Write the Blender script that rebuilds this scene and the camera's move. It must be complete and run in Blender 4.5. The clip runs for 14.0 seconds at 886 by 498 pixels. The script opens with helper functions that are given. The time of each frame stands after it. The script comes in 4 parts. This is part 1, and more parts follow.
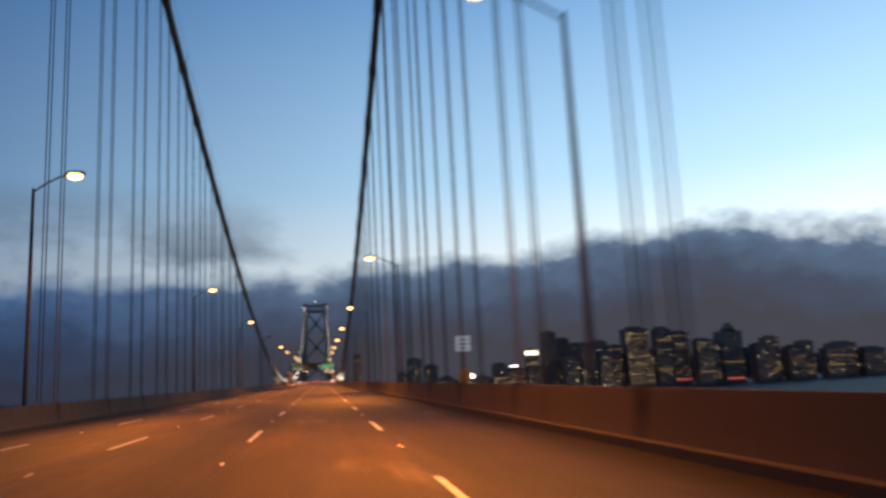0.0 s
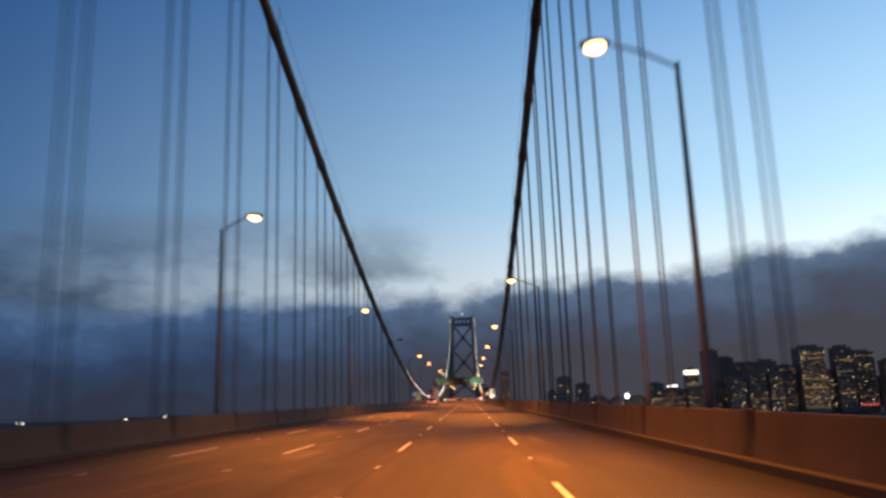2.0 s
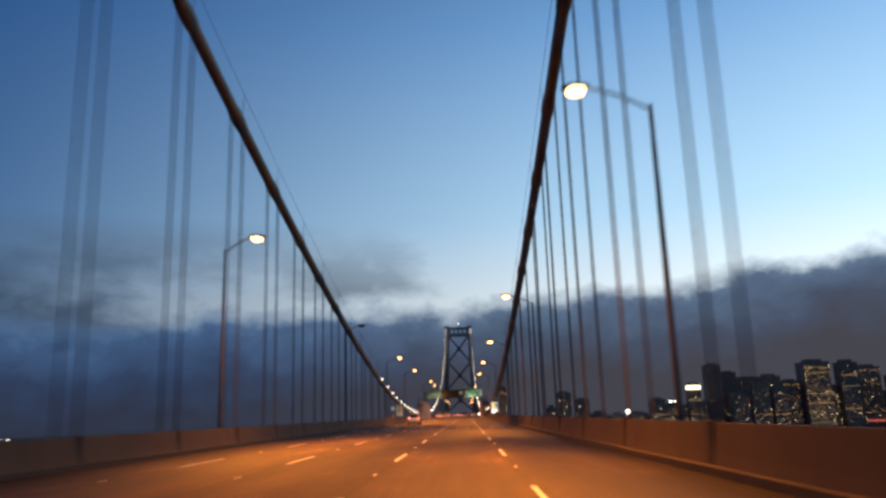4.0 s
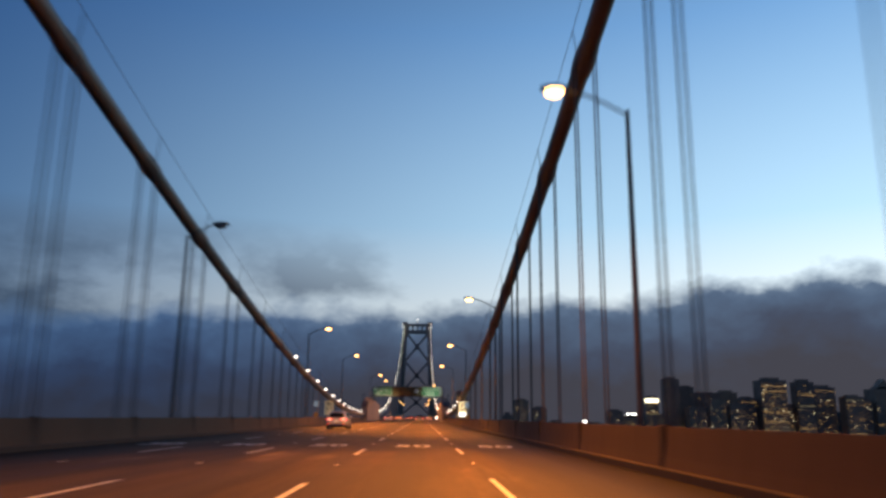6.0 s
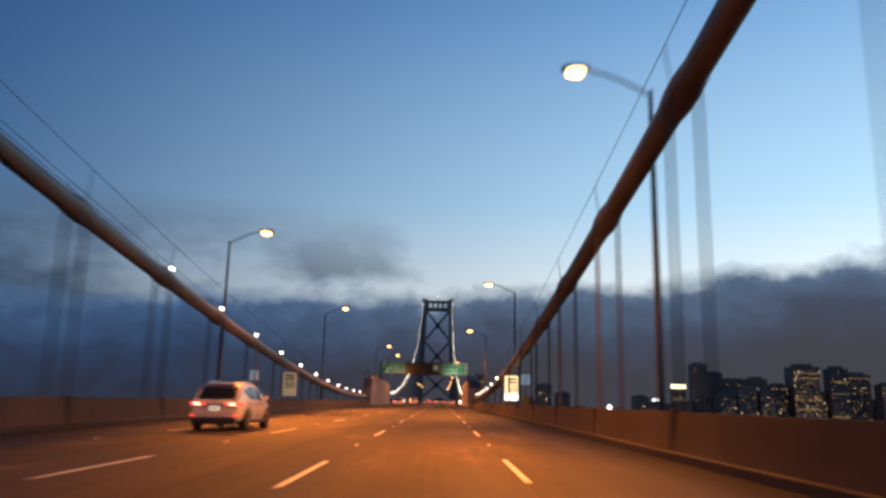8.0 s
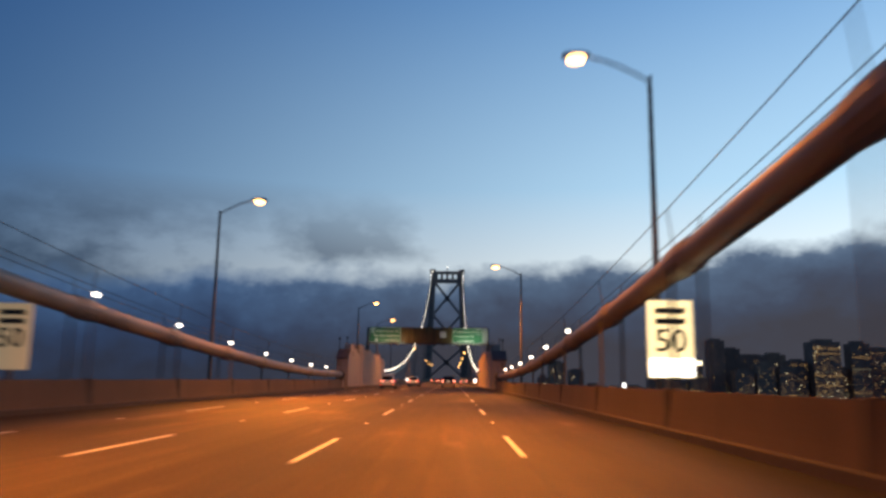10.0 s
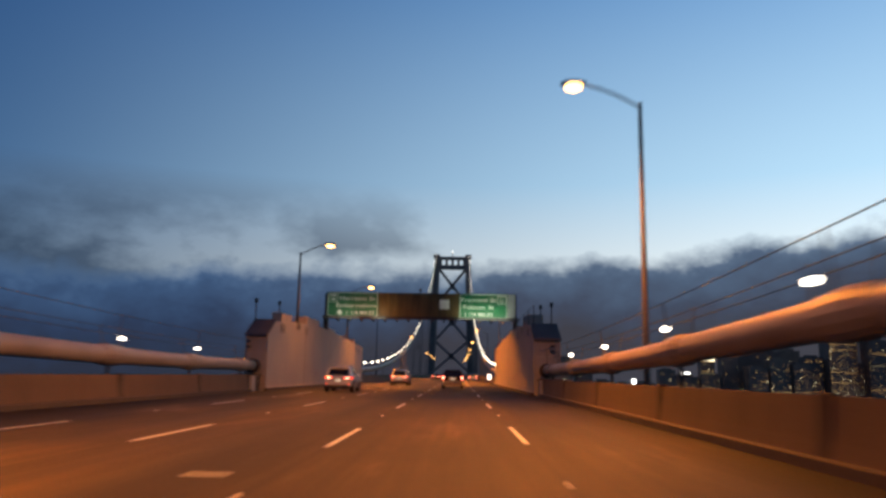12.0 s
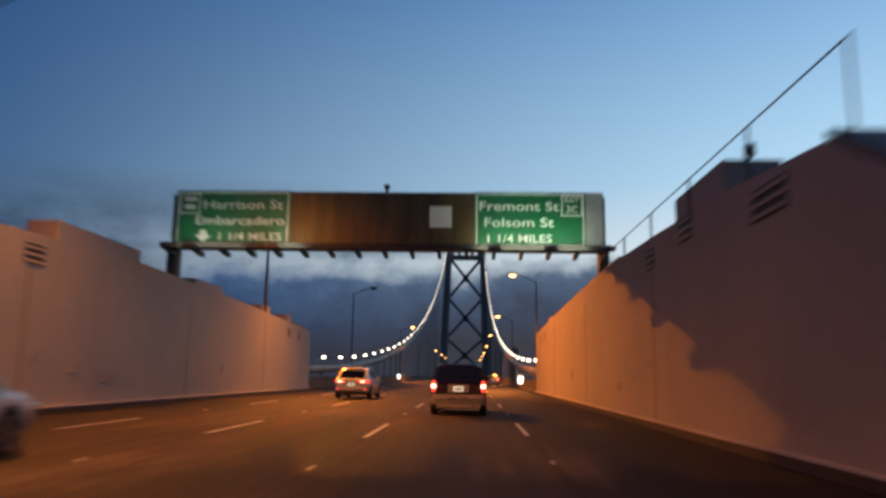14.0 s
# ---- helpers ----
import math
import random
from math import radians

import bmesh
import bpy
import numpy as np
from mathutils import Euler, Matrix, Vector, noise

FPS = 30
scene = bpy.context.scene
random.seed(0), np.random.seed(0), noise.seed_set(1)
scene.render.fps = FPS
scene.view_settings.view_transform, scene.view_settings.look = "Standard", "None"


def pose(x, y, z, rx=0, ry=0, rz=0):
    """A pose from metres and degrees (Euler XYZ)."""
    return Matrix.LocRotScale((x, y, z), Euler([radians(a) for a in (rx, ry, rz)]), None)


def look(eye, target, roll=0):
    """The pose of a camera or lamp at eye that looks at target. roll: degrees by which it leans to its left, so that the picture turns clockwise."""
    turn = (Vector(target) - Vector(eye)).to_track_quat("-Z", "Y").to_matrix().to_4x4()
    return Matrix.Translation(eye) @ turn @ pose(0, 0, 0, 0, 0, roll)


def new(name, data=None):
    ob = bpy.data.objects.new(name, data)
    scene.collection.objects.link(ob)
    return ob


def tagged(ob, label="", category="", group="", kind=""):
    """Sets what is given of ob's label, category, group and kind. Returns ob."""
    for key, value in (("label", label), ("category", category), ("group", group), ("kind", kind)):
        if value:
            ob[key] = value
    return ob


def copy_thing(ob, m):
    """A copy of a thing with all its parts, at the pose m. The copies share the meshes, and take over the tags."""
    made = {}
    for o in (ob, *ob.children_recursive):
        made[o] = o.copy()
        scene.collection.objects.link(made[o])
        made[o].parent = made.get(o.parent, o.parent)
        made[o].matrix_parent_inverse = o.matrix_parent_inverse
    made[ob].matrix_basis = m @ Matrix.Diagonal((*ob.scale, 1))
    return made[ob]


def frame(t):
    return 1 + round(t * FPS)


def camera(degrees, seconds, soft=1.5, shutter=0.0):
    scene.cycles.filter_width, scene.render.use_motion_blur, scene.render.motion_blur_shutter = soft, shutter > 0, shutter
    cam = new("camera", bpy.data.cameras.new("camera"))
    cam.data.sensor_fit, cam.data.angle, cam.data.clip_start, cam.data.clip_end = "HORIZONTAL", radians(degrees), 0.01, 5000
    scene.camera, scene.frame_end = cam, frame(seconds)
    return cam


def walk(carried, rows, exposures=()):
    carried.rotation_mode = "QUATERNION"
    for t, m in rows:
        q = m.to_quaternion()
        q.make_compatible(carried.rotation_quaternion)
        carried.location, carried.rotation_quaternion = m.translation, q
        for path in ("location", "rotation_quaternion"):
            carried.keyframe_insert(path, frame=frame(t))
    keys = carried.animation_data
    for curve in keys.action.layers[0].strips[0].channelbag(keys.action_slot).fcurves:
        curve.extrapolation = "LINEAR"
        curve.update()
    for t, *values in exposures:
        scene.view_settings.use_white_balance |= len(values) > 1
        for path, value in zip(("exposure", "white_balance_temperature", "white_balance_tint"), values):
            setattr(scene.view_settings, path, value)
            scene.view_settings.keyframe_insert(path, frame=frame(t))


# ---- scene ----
cam = camera(61.3, 14.0, soft=3.0, shutter=0.7)
PATH = [
    (0, (3.665, 2.67, 1.473), (3.995, 4.615, 1.803), -3.0),
    (0.5, (3.771, 13.214, 1.457), (3.898, 15.178, 1.811), -3.4),
    (1, (3.802, 23.876, 1.472), (3.746, 25.837, 1.859), -4.8),
    (1.5, (3.815, 34.681, 1.497), (3.752, 36.642, 1.888), -4.9),
    (2, (3.902, 45.643, 1.482), (3.847, 47.603, 1.874), -1.9),
    (2.5, (4.014, 56.678, 1.463), (3.986, 58.636, 1.87), -1.8),
    (3, (4.072, 67.456, 1.482), (4.033, 69.409, 1.912), -2.2),
    (5.5, (3.972, 122.605, 1.233), (3.947, 124.558, 1.665), -0.4),
    (6, (3.871, 133.921, 1.21), (3.923, 135.871, 1.649), 0.6),
    (6.5, (3.93, 145.099, 1.206), (4.02, 147.05, 1.633), 0.7),
    (7, (3.924, 156.21, 1.218), (3.998, 158.163, 1.643), 1.1),
    (7.5, (3.924, 167.387, 1.218), (3.968, 169.342, 1.639), 1.0),
    (8, (3.963, 178.535, 1.191), (3.959, 180.495, 1.589), 1.2),
    (8.5, (4.009, 189.634, 1.215), (4.013, 191.597, 1.602), 1.1),
    (11, (4.168, 244.912, 1.238), (4.122, 246.885, 1.564), 0.6),
    (11.5, (4.178, 255.731, 1.213), (4.141, 257.7, 1.563), 0.6),
    (12, (3.992, 266.395, 1.259), (3.949, 268.367, 1.59), 1.0),
    (12.5, (4.014, 277.018, 1.253), (3.96, 278.989, 1.588), 0.5),
    (13, (3.969, 287.584, 1.247), (3.912, 289.555, 1.584), 0.8),
    (13.5, (3.951, 298.118, 1.275), (3.886, 300.088, 1.614), 0.7),
    (14, (4.03, 308.558, 1.329), (3.95, 310.529, 1.662), 0.9),
]
walk(cam, [(t, look(eye, aim, lean)) for t, eye, aim, lean in PATH],
     [(0.0, 0.16), (3.0, 0.16), (8.5, 0.04), (11.0, 0.0), (14.0, -0.08)])

# ---------------------------------------------------------------- light
SODIUM = (1.0, 0.275, 0.02)
LAMP_WATTS = 76000.0
SIGN_FILL_WATTS = 140.0
scene.view_settings.exposure = 0.0


def link(tree, a, b):
    tree.links.new(a, b)


def math_node(tree, op, a, b=None, c=None, clamp=False):
    n = tree.nodes.new("ShaderNodeMath")
    n.operation, n.use_clamp = op, clamp
    for i, v in enumerate((a, b, c)):
        if v is None:
            continue
        if isinstance(v, (int, float)):
            n.inputs[i].default_value = v
        else:
            link(tree, v, n.inputs[i])
    return n.outputs[0]


def ramp(tree, fac, stops, smooth=True):
    n = tree.nodes.new("ShaderNodeValToRGB")
    n.color_ramp.interpolation = "EASE" if smooth else "LINEAR"
    els = n.color_ramp.elements
    els[0].position, els[0].color = stops[0][0], (*stops[0][1], 1)
    els[1].position, els[1].color = stops[-1][0], (*stops[-1][1], 1)
    for p, c in stops[1:-1]:
        e = els.new(p)
        e.color = (*c, 1)
    link(tree, fac, n.inputs[0])
    return n.outputs[0]


def mix(tree, fac, a, b, kind="MIX"):
    n = tree.nodes.new("ShaderNodeMix")
    n.data_type, n.blend_type = "RGBA", kind
    for sock, v in ((n.inputs[0], fac), (n.inputs[6], a), (n.inputs[7], b)):
        if isinstance(v, (int, float)):
            sock.default_value = v
        elif isinstance(v, tuple):
            sock.default_value = (*v, 1)
        else:
            link(tree, v, sock)
    return n.outputs[2]


def noise_node(tree, vec, scale, detail=4.0, rough=0.55):
    n = tree.nodes.new("ShaderNodeTexNoise")
    n.inputs["Scale"].default_value, n.inputs["Detail"].default_value = scale, detail
    n.inputs["Roughness"].default_value = rough
    link(tree, vec, n.inputs["Vector"])
    return n.outputs["Fac"]


def scaled(tree, vec, sx, sy, sz):
    n = tree.nodes.new("ShaderNodeMapping")
    n.inputs["Scale"].default_value = (sx, sy, sz)
    link(tree, vec, n.inputs["Vector"])
    return n.outputs[0]


def build_sky():
    """Dusk: deep blue above, an afterglow low in the north-west, a bank of dark cloud on the horizon."""
    world = bpy.data.worlds.new("dusk_sky")
    world.use_nodes = True
    scene.world = world
    t = world.node_tree
    t.nodes.clear()
    out = t.nodes.new("ShaderNodeOutputWorld")
    bg = t.nodes.new("ShaderNodeBackground")
    link(t, bg.outputs[0], out.inputs[0])
    tc = t.nodes.new("ShaderNodeTexCoord").outputs["Generated"]
    sep = t.nodes.new("ShaderNodeSeparateXYZ")
    link(t, tc, sep.inputs[0])
    x, y, z = sep.outputs
    el = math_node(t, "ARCSINE", z)
    up = math_node(t, "DIVIDE", el, math.pi / 2, clamp=True)
    glow = math_node(t, "ADD", math_node(t, "MULTIPLY", x, 0.80), math_node(t, "MULTIPLY", y, 0.60))
    glow = math_node(t, "MULTIPLY_ADD", glow, 1.05, 0.0, clamp=True)
    glow = math_node(t, "POWER", glow, 1.3)
    cool = ramp(t, up, [(0.0, (0.07, 0.108, 0.157)), (0.09, (0.081, 0.148, 0.250)), (0.16, (0.053, 0.130, 0.275)), (0.32, (0.023, 0.080, 0.228)), (0.5, (0.010, 0.030, 0.085)), (1.0, (0.005, 0.014, 0.04))], False)
    warm = ramp(t, up, [(0.0, (1.02, 1.02, 0.95)), (0.09, (0.98, 1.08, 1.10)), (0.16, (0.56, 0.85, 1.08)), (0.32, (0.225, 0.465, 0.82)), (0.5, (0.04, 0.095, 0.21)), (1.0, (0.008, 0.02, 0.055))], False)
    sky = mix(t, glow, cool, warm)
    puff = noise_node(t, scaled(t, tc, 1, 1, 1.7), 5.2, 7.0, 0.56)
    fine = noise_node(t, scaled(t, tc, 1, 1, 1.5), 19.0, 6.0, 0.6)
    top = math_node(t, "SMOOTH_MAX", math_node(t, "MULTIPLY_ADD", glow, 0.26, -0.060), math_node(t, "MULTIPLY_ADD", glow, 0.055, 0.113), 0.02)
    fall = math_node(t, "MINIMUM", math_node(t, "MAXIMUM", math_node(t, "MULTIPLY_ADD", x, 0.40, -0.19), 0.0), 0.075)
    top = math_node(t, "SUBTRACT", top, fall)
    top = math_node(t, "ADD", top, math_node(t, "MULTIPLY_ADD", puff, 0.09, -0.045))
    top = math_node(t, "ADD", top, math_node(t, "MULTIPLY_ADD", fine, 0.05, -0.025))
    depth = math_node(t, "SUBTRACT", top, el)
    bank = math_node(t, "SMOOTH_MIN", math_node(t, "MULTIPLY_ADD", depth, 34.0, 0.5, clamp=True), 1.0, 0.1, clamp=True)
    thick = math_node(t, "MULTIPLY", depth, 9.0, clamp=True)
    thick = math_node(t, "ADD", thick, math_node(t, "MULTIPLY_ADD", fine, 0.28, -0.14), clamp=True)
    cloud = ramp(t, thick, [(0.0, (0.12, 0.18, 0.275)), (0.22, (0.070, 0.110, 0.185)), (0.6, (0.044, 0.058, 0.100)), (1.0, (0.041, 0.040, 0.056))], False)
    turned = t.nodes.new("ShaderNodeMapping")
    turned.inputs["Rotation"].default_value = (0, 0, -0.14)
    turned.inputs["Scale"].default_value = (1, 1, 2.4)
    link(t, tc, turned.inputs["Vector"])
    cool_side = math_node(t, "MULTIPLY_ADD", glow, -3.2, 1.75, clamp=True)
    cloud = mix(t, cool_side, cloud, mix(t, 1.0, cloud, (0.62, 0.79, 0.99), "MULTIPLY"))
    wisp = noise_node(t, turned.outputs[0], 3.3, 6.0, 0.55)
    wisp = math_node(t, "ADD", wisp, math_node(t, "MULTIPLY_ADD", fine, 0.22, -0.11))
    wisp = math_node(t, "ADD", math_node(t, "MULTIPLY_ADD", wisp, 6.0, -1.85), math_node(t, "MULTIPLY", glow, -3.0), clamp=True)
    low = math_node(t, "MULTIPLY_ADD", el, -11.0, 2.8, clamp=True)
    wisp = math_node(t, "MULTIPLY", math_node(t, "MULTIPLY", wisp, low), math_node(t, "SUBTRACT", 1.15, glow, clamp=True), clamp=True)
    sky = mix(t, math_node(t, "MULTIPLY", wisp, 0.85), sky, (0.041, 0.070, 0.122))
    sky = mix(t, bank, sky, cloud)
    ground = math_node(t, "MULTIPLY_ADD", el, -60.0, -0.2, clamp=True)
    sky = mix(t, ground, sky, (0.022, 0.028, 0.042))
    link(t, sky, bg.inputs[0])
    bg.inputs[1].default_value = 1.0


build_sky()


# ---------------------------------------------------------------- the plan
MID = 0.12                                   # the bridge's middle line
CABLE_X = (MID - 9.80, MID + 9.83)
ANCHOR = (317.0, 368.0)                      # the concrete anchorage's ends
BAND_STEP, BAND_0 = 9.03, 178.35
DECK = (-60.0, 1150.0)


def cable_height(y):
    if y <= ANCHOR[0] + 2:
        d = 312.0 - min(y, 312.0)
        return 1.66 + 5.01e-4 * d ** 2 + 4.25e-7 * d ** 3
    return 1.60 + 5.6e-4 * (max(y, 362.0) - 362.0) ** 2


# ---------------------------------------------------------------- materials
def material(name, base, rough=0.7, metal=0.0, second=None, grain=8.0, bump=0.15, stretch=(1, 1, 1), blotch=0.6, stain=None, per_piece=0.0):
    """A surface with blotches, fine grain, relief and, where given, streaks of dirt."""
    m = bpy.data.materials.new(name)
    m.use_nodes = True
    t = m.node_tree
    p = t.nodes["Principled BSDF"]
    pos = t.nodes.new("ShaderNodeTexCoord").outputs["Object"]
    if per_piece:
        shift = t.nodes.new("ShaderNodeVectorMath")
        shift.operation = "MULTIPLY_ADD"
        link(t, t.nodes.new("ShaderNodeObjectInfo").outputs["Random"], shift.inputs[0])
        shift.inputs[1].default_value = (37.0, 53.0, 0.0)
        link(t, pos, shift.inputs[2])
        pos = shift.outputs[0]
    vec = scaled(t, pos, *stretch)
    big = noise_node(t, vec, blotch, 5.0)
    small = noise_node(t, vec, grain, 4.0, 0.65)
    second = second or tuple(c * 0.62 for c in base)
    col = mix(t, math_node(t, "MULTIPLY_ADD", big, 2.4, -0.7, clamp=True), second, base)
    col = mix(t, math_node(t, "MULTIPLY_ADD", small, 0.9, -0.1, clamp=True), mix(t, 0.35, col, (0.0, 0.0, 0.0)), col)
    if stain:
        streak = noise_node(t, scaled(t, pos, 1.3, 1.3, 0.12), 1.6, 5.0, 0.6)
        col = mix(t, math_node(t, "MULTIPLY_ADD", streak, 5.0, -2.7, clamp=True), col, stain)
    if per_piece:
        rnd = t.nodes.new("ShaderNodeObjectInfo").outputs["Random"]
        col = mix(t, math_node(t, "MULTIPLY", rnd, per_piece), col, second)
    link(t, col, p.inputs["Base Color"])
    p.inputs["Metallic"].default_value = metal
    link(t, math_node(t, "MULTIPLY_ADD", small, 0.25, rough - 0.12, clamp=True), p.inputs["Roughness"])
    if bump:
        b = t.nodes.new("ShaderNodeBump")
        b.inputs["Strength"].default_value, b.inputs["Distance"].default_value = bump, 0.02
        link(t, small, b.inputs["Height"])
        link(t, b.outputs[0], p.inputs["Normal"])
    return m


def glowing(name, colour, strength):
    m = bpy.data.materials.new(name)
    m.use_nodes = True
    p = m.node_tree.nodes["Principled BSDF"]
    p.inputs["Base Color"].default_value = (*[c * 0.5 for c in colour], 1)
    p.inputs["Emission Color"].default_value = (*colour, 1)
    p.inputs["Emission Strength"].default_value = strength
    return m


def smooth_paint(name, base, rough=0.25, metal=0.0, coat=0.6):
    m = material(name, base, rough, metal, tuple(c * 0.85 for c in base), 30.0, 0.0, blotch=2.0)
    p = m.node_tree.nodes["Principled BSDF"]
    p.inputs["Coat Weight"].default_value = coat
    p.inputs["Coat Roughness"].default_value = 0.08
    return m


def dark_glass(name, base=(0.012, 0.013, 0.016)):
    m = bpy.data.materials.new(name)
    m.use_nodes = True
    p = m.node_tree.nodes["Principled BSDF"]
    p.inputs["Base Color"].default_value = (*base, 1)
    p.inputs["Roughness"].default_value = 0.06
    p.inputs["IOR"].default_value = 1.5
    return m


def road_surface():
    """Asphalt with lane-long wear, patches and tyre polish."""
    m = bpy.data.materials.new("asphalt")
    m.use_nodes = True
    t = m.node_tree
    p = t.nodes["Principled BSDF"]
    pos = t.nodes.new("ShaderNodeTexCoord").outputs["Object"]
    lanes = noise_node(t, scaled(t, pos, 1.0, 0.012, 1.0), 0.62, 4.0, 0.55)
    blots = noise_node(t, scaled(t, pos, 1.0, 0.22, 1.0), 0.45, 6.0, 0.62)
    streak = noise_node(t, scaled(t, pos, 1.0, 0.03, 1.0), 3.5, 4.0, 0.6)
    grit = noise_node(t, pos, 45.0, 3.0, 0.7)
    sep = t.nodes.new("ShaderNodeSeparateXYZ")
    link(t, pos, sep.inputs[0])
    # oil down the middle of each lane, tar in the seams between lanes, concrete slabs across
    across = math_node(t, "COSINE", math_node(t, "MULTIPLY", sep.outputs[0], 2 * math.pi / 3.54))
    oil = math_node(t, "MULTIPLY_ADD", across, 2.2, -1.25, clamp=True)
    seam = math_node(t, "MULTIPLY_ADD", across, -60.0, -59.3, clamp=True)
    slab = math_node(t, "COSINE", math_node(t, "MULTIPLY", sep.outputs[1], 2 * math.pi / BAND_STEP))
    slab = math_node(t, "MULTIPLY_ADD", slab, 2600.0, -2598.6, clamp=True)
    col = ramp(t, lanes, [(0.32, (0.040, 0.027, 0.0145)), (0.48, (0.050, 0.034, 0.018)), (0.56, (0.058, 0.040, 0.021)), (0.68, (0.072, 0.050, 0.027))], False)
    col = mix(t, math_node(t, "MULTIPLY_ADD", blots, 5.5, -2.35, clamp=True), mix(t, 0.68, col, (0.016, 0.014, 0.012)), col)
    col = mix(t, math_node(t, "MULTIPLY_ADD", blots, 10.0, -5.9, clamp=True), col, (0.110, 0.086, 0.062))
    col = mix(t, math_node(t, "MULTIPLY_ADD", streak, 4.0, -1.7, clamp=True), mix(t, 0.42, col, (0.012, 0.011, 0.011)), col)
    col = mix(t, math_node(t, "MULTIPLY", oil, 0.22), col, (0.018, 0.017, 0.016))
    # pale old paving on one half of the roadway, darker asphalt on the other, worn tracks, darker towards both kerbs
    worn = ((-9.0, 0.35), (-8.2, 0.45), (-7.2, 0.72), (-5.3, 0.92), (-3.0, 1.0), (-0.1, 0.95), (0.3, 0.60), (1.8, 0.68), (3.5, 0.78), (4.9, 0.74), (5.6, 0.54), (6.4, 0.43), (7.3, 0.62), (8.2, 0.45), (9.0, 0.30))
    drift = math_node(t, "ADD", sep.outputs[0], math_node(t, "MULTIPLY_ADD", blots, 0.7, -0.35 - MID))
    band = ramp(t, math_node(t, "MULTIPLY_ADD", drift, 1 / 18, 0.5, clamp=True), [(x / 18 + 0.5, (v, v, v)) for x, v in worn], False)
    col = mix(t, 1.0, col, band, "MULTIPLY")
    col = mix(t, 1.0, col, (1.5, 1.5, 1.5), "MULTIPLY")
    col = mix(t, math_node(t, "MULTIPLY", math_node(t, "MAXIMUM", seam, slab), 0.6), col, (0.012, 0.012, 0.012))
    col = mix(t, math_node(t, "MULTIPLY_ADD", grit, 1.2, -0.2, clamp=True), mix(t, 0.35, col, (0.01, 0.01, 0.01)), col)
    link(t, col, p.inputs["Base Color"])
    link(t, math_node(t, "MULTIPLY_ADD", lanes, 0.25, 0.66, clamp=True), p.inputs["Roughness"])
    p.inputs["Specular IOR Level"].default_value = 0.12
    b = t.nodes.new("ShaderNodeBump")
    b.inputs["Strength"].default_value, b.inputs["Distance"].default_value = 0.25, 0.01
    link(t, grit, b.inputs["Height"])
    link(t, b.outputs[0], p.inputs["Normal"])
    return m


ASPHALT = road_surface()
LANE_PAINT = material("lane_paint", (0.54, 0.60, 0.68), 0.6, 0, (0.28, 0.30, 0.33), 14.0, 0.1, blotch=1.6)
CERAMIC = material("ceramic_marker", (0.75, 0.73, 0.68), 0.35, 0, grain=20.0, bump=0.05)
BARRIER = material("barrier_concrete", (0.140, 0.092, 0.055), 0.92, 0, (0.088, 0.058, 0.035), 11.0, 0.3, blotch=0.35, stain=(0.040, 0.027, 0.018), per_piece=0.6)
POST = material("dark_post_concrete", (0.070, 0.050, 0.034), 0.92, 0, (0.045, 0.033, 0.023), 11.0, 0.3, blotch=0.5)
KERB_DARK = material("dark_kerb_concrete", (0.074, 0.054, 0.038), 0.9, 0, (0.050, 0.037, 0.026), 9.0, 0.3, blotch=0.5)
ANCHOR_WALL = material("painted_concrete", (0.46, 0.40, 0.325), 0.92, 0, (0.375, 0.345, 0.31), 7.0, 0.25, blotch=0.3, stain=(0.33, 0.315, 0.30))
PALE_PATCH = material("pale_patch_paint", (0.42, 0.37, 0.33), 0.8, 0, (0.3, 0.26, 0.23), 12.0, 0.1)
COPING = material("pale_coping", (0.66, 0.58, 0.50), 0.8, 0, (0.45, 0.39, 0.33), 10.0, 0.1)
ROOF = material("slate_sheet", (0.095, 0.088, 0.098), 0.55, 0.2, grain=5.0, bump=0.15)
STEEL = material("grey_steel_paint", (0.17, 0.175, 0.18), 0.5, 0.15, (0.12, 0.12, 0.125), 6.0, 0.12, blotch=0.7)
CABLE = material("cable_wrap_paint", (0.36, 0.305, 0.24), 0.5, 0.0, (0.20, 0.165, 0.13), 9.0, 0.35, (1, 0.4, 1), 0.8)
ROPE = material("wire_rope", (0.13, 0.125, 0.12), 0.7, 0.2, grain=40.0, bump=0.2)
TOWER = material("tower_paint", (0.42, 0.345, 0.305), 0.7, 0.0, (0.34, 0.28, 0.245), 0.8, 0.1, blotch=0.08)
GALVANISED = material("galvanised_steel", (0.15, 0.15, 0.148), 0.6, 0.3, grain=10.0, bump=0.08)
DARK_STEEL = material("dark_steel", (0.05, 0.048, 0.046), 0.6, 0.3, grain=8.0)
GREEN = material("sign_green", (0.012, 0.17, 0.065), 0.45, 0, (0.01, 0.13, 0.05), 5.0, 0.03, blotch=0.8)
SIGN_WHITE = material("sign_white", (0.82, 0.84, 0.78), 0.45, 0, (0.7, 0.72, 0.66), 6.0, 0.02)
SIGN_BACK = material("covered_sign_board", (0.21, 0.14, 0.045), 0.42, 0.35, (0.055, 0.045, 0.018), 5.0, 0.2, (1, 1, 0.12), 1.2)
SIGN_GREY = material("sign_aluminium", (0.5, 0.5, 0.48), 0.5, 0.3, grain=6.0, bump=0.05)
# the sign has no lamp; this glow imitates its reflection of headlamps
CALL_SHINE = glowing("call_sign_shine_face", (0.66, 0.86, 1.0), 0.27)
CALL_INK = material("call_sign_ink", (0.06, 0.10, 0.22), 0.5, 0, grain=6.0, bump=0.0)
CALL_YELLOW = material("call_box_yellow", (0.75, 0.50, 0.06), 0.5, 0, grain=6.0, bump=0.0)
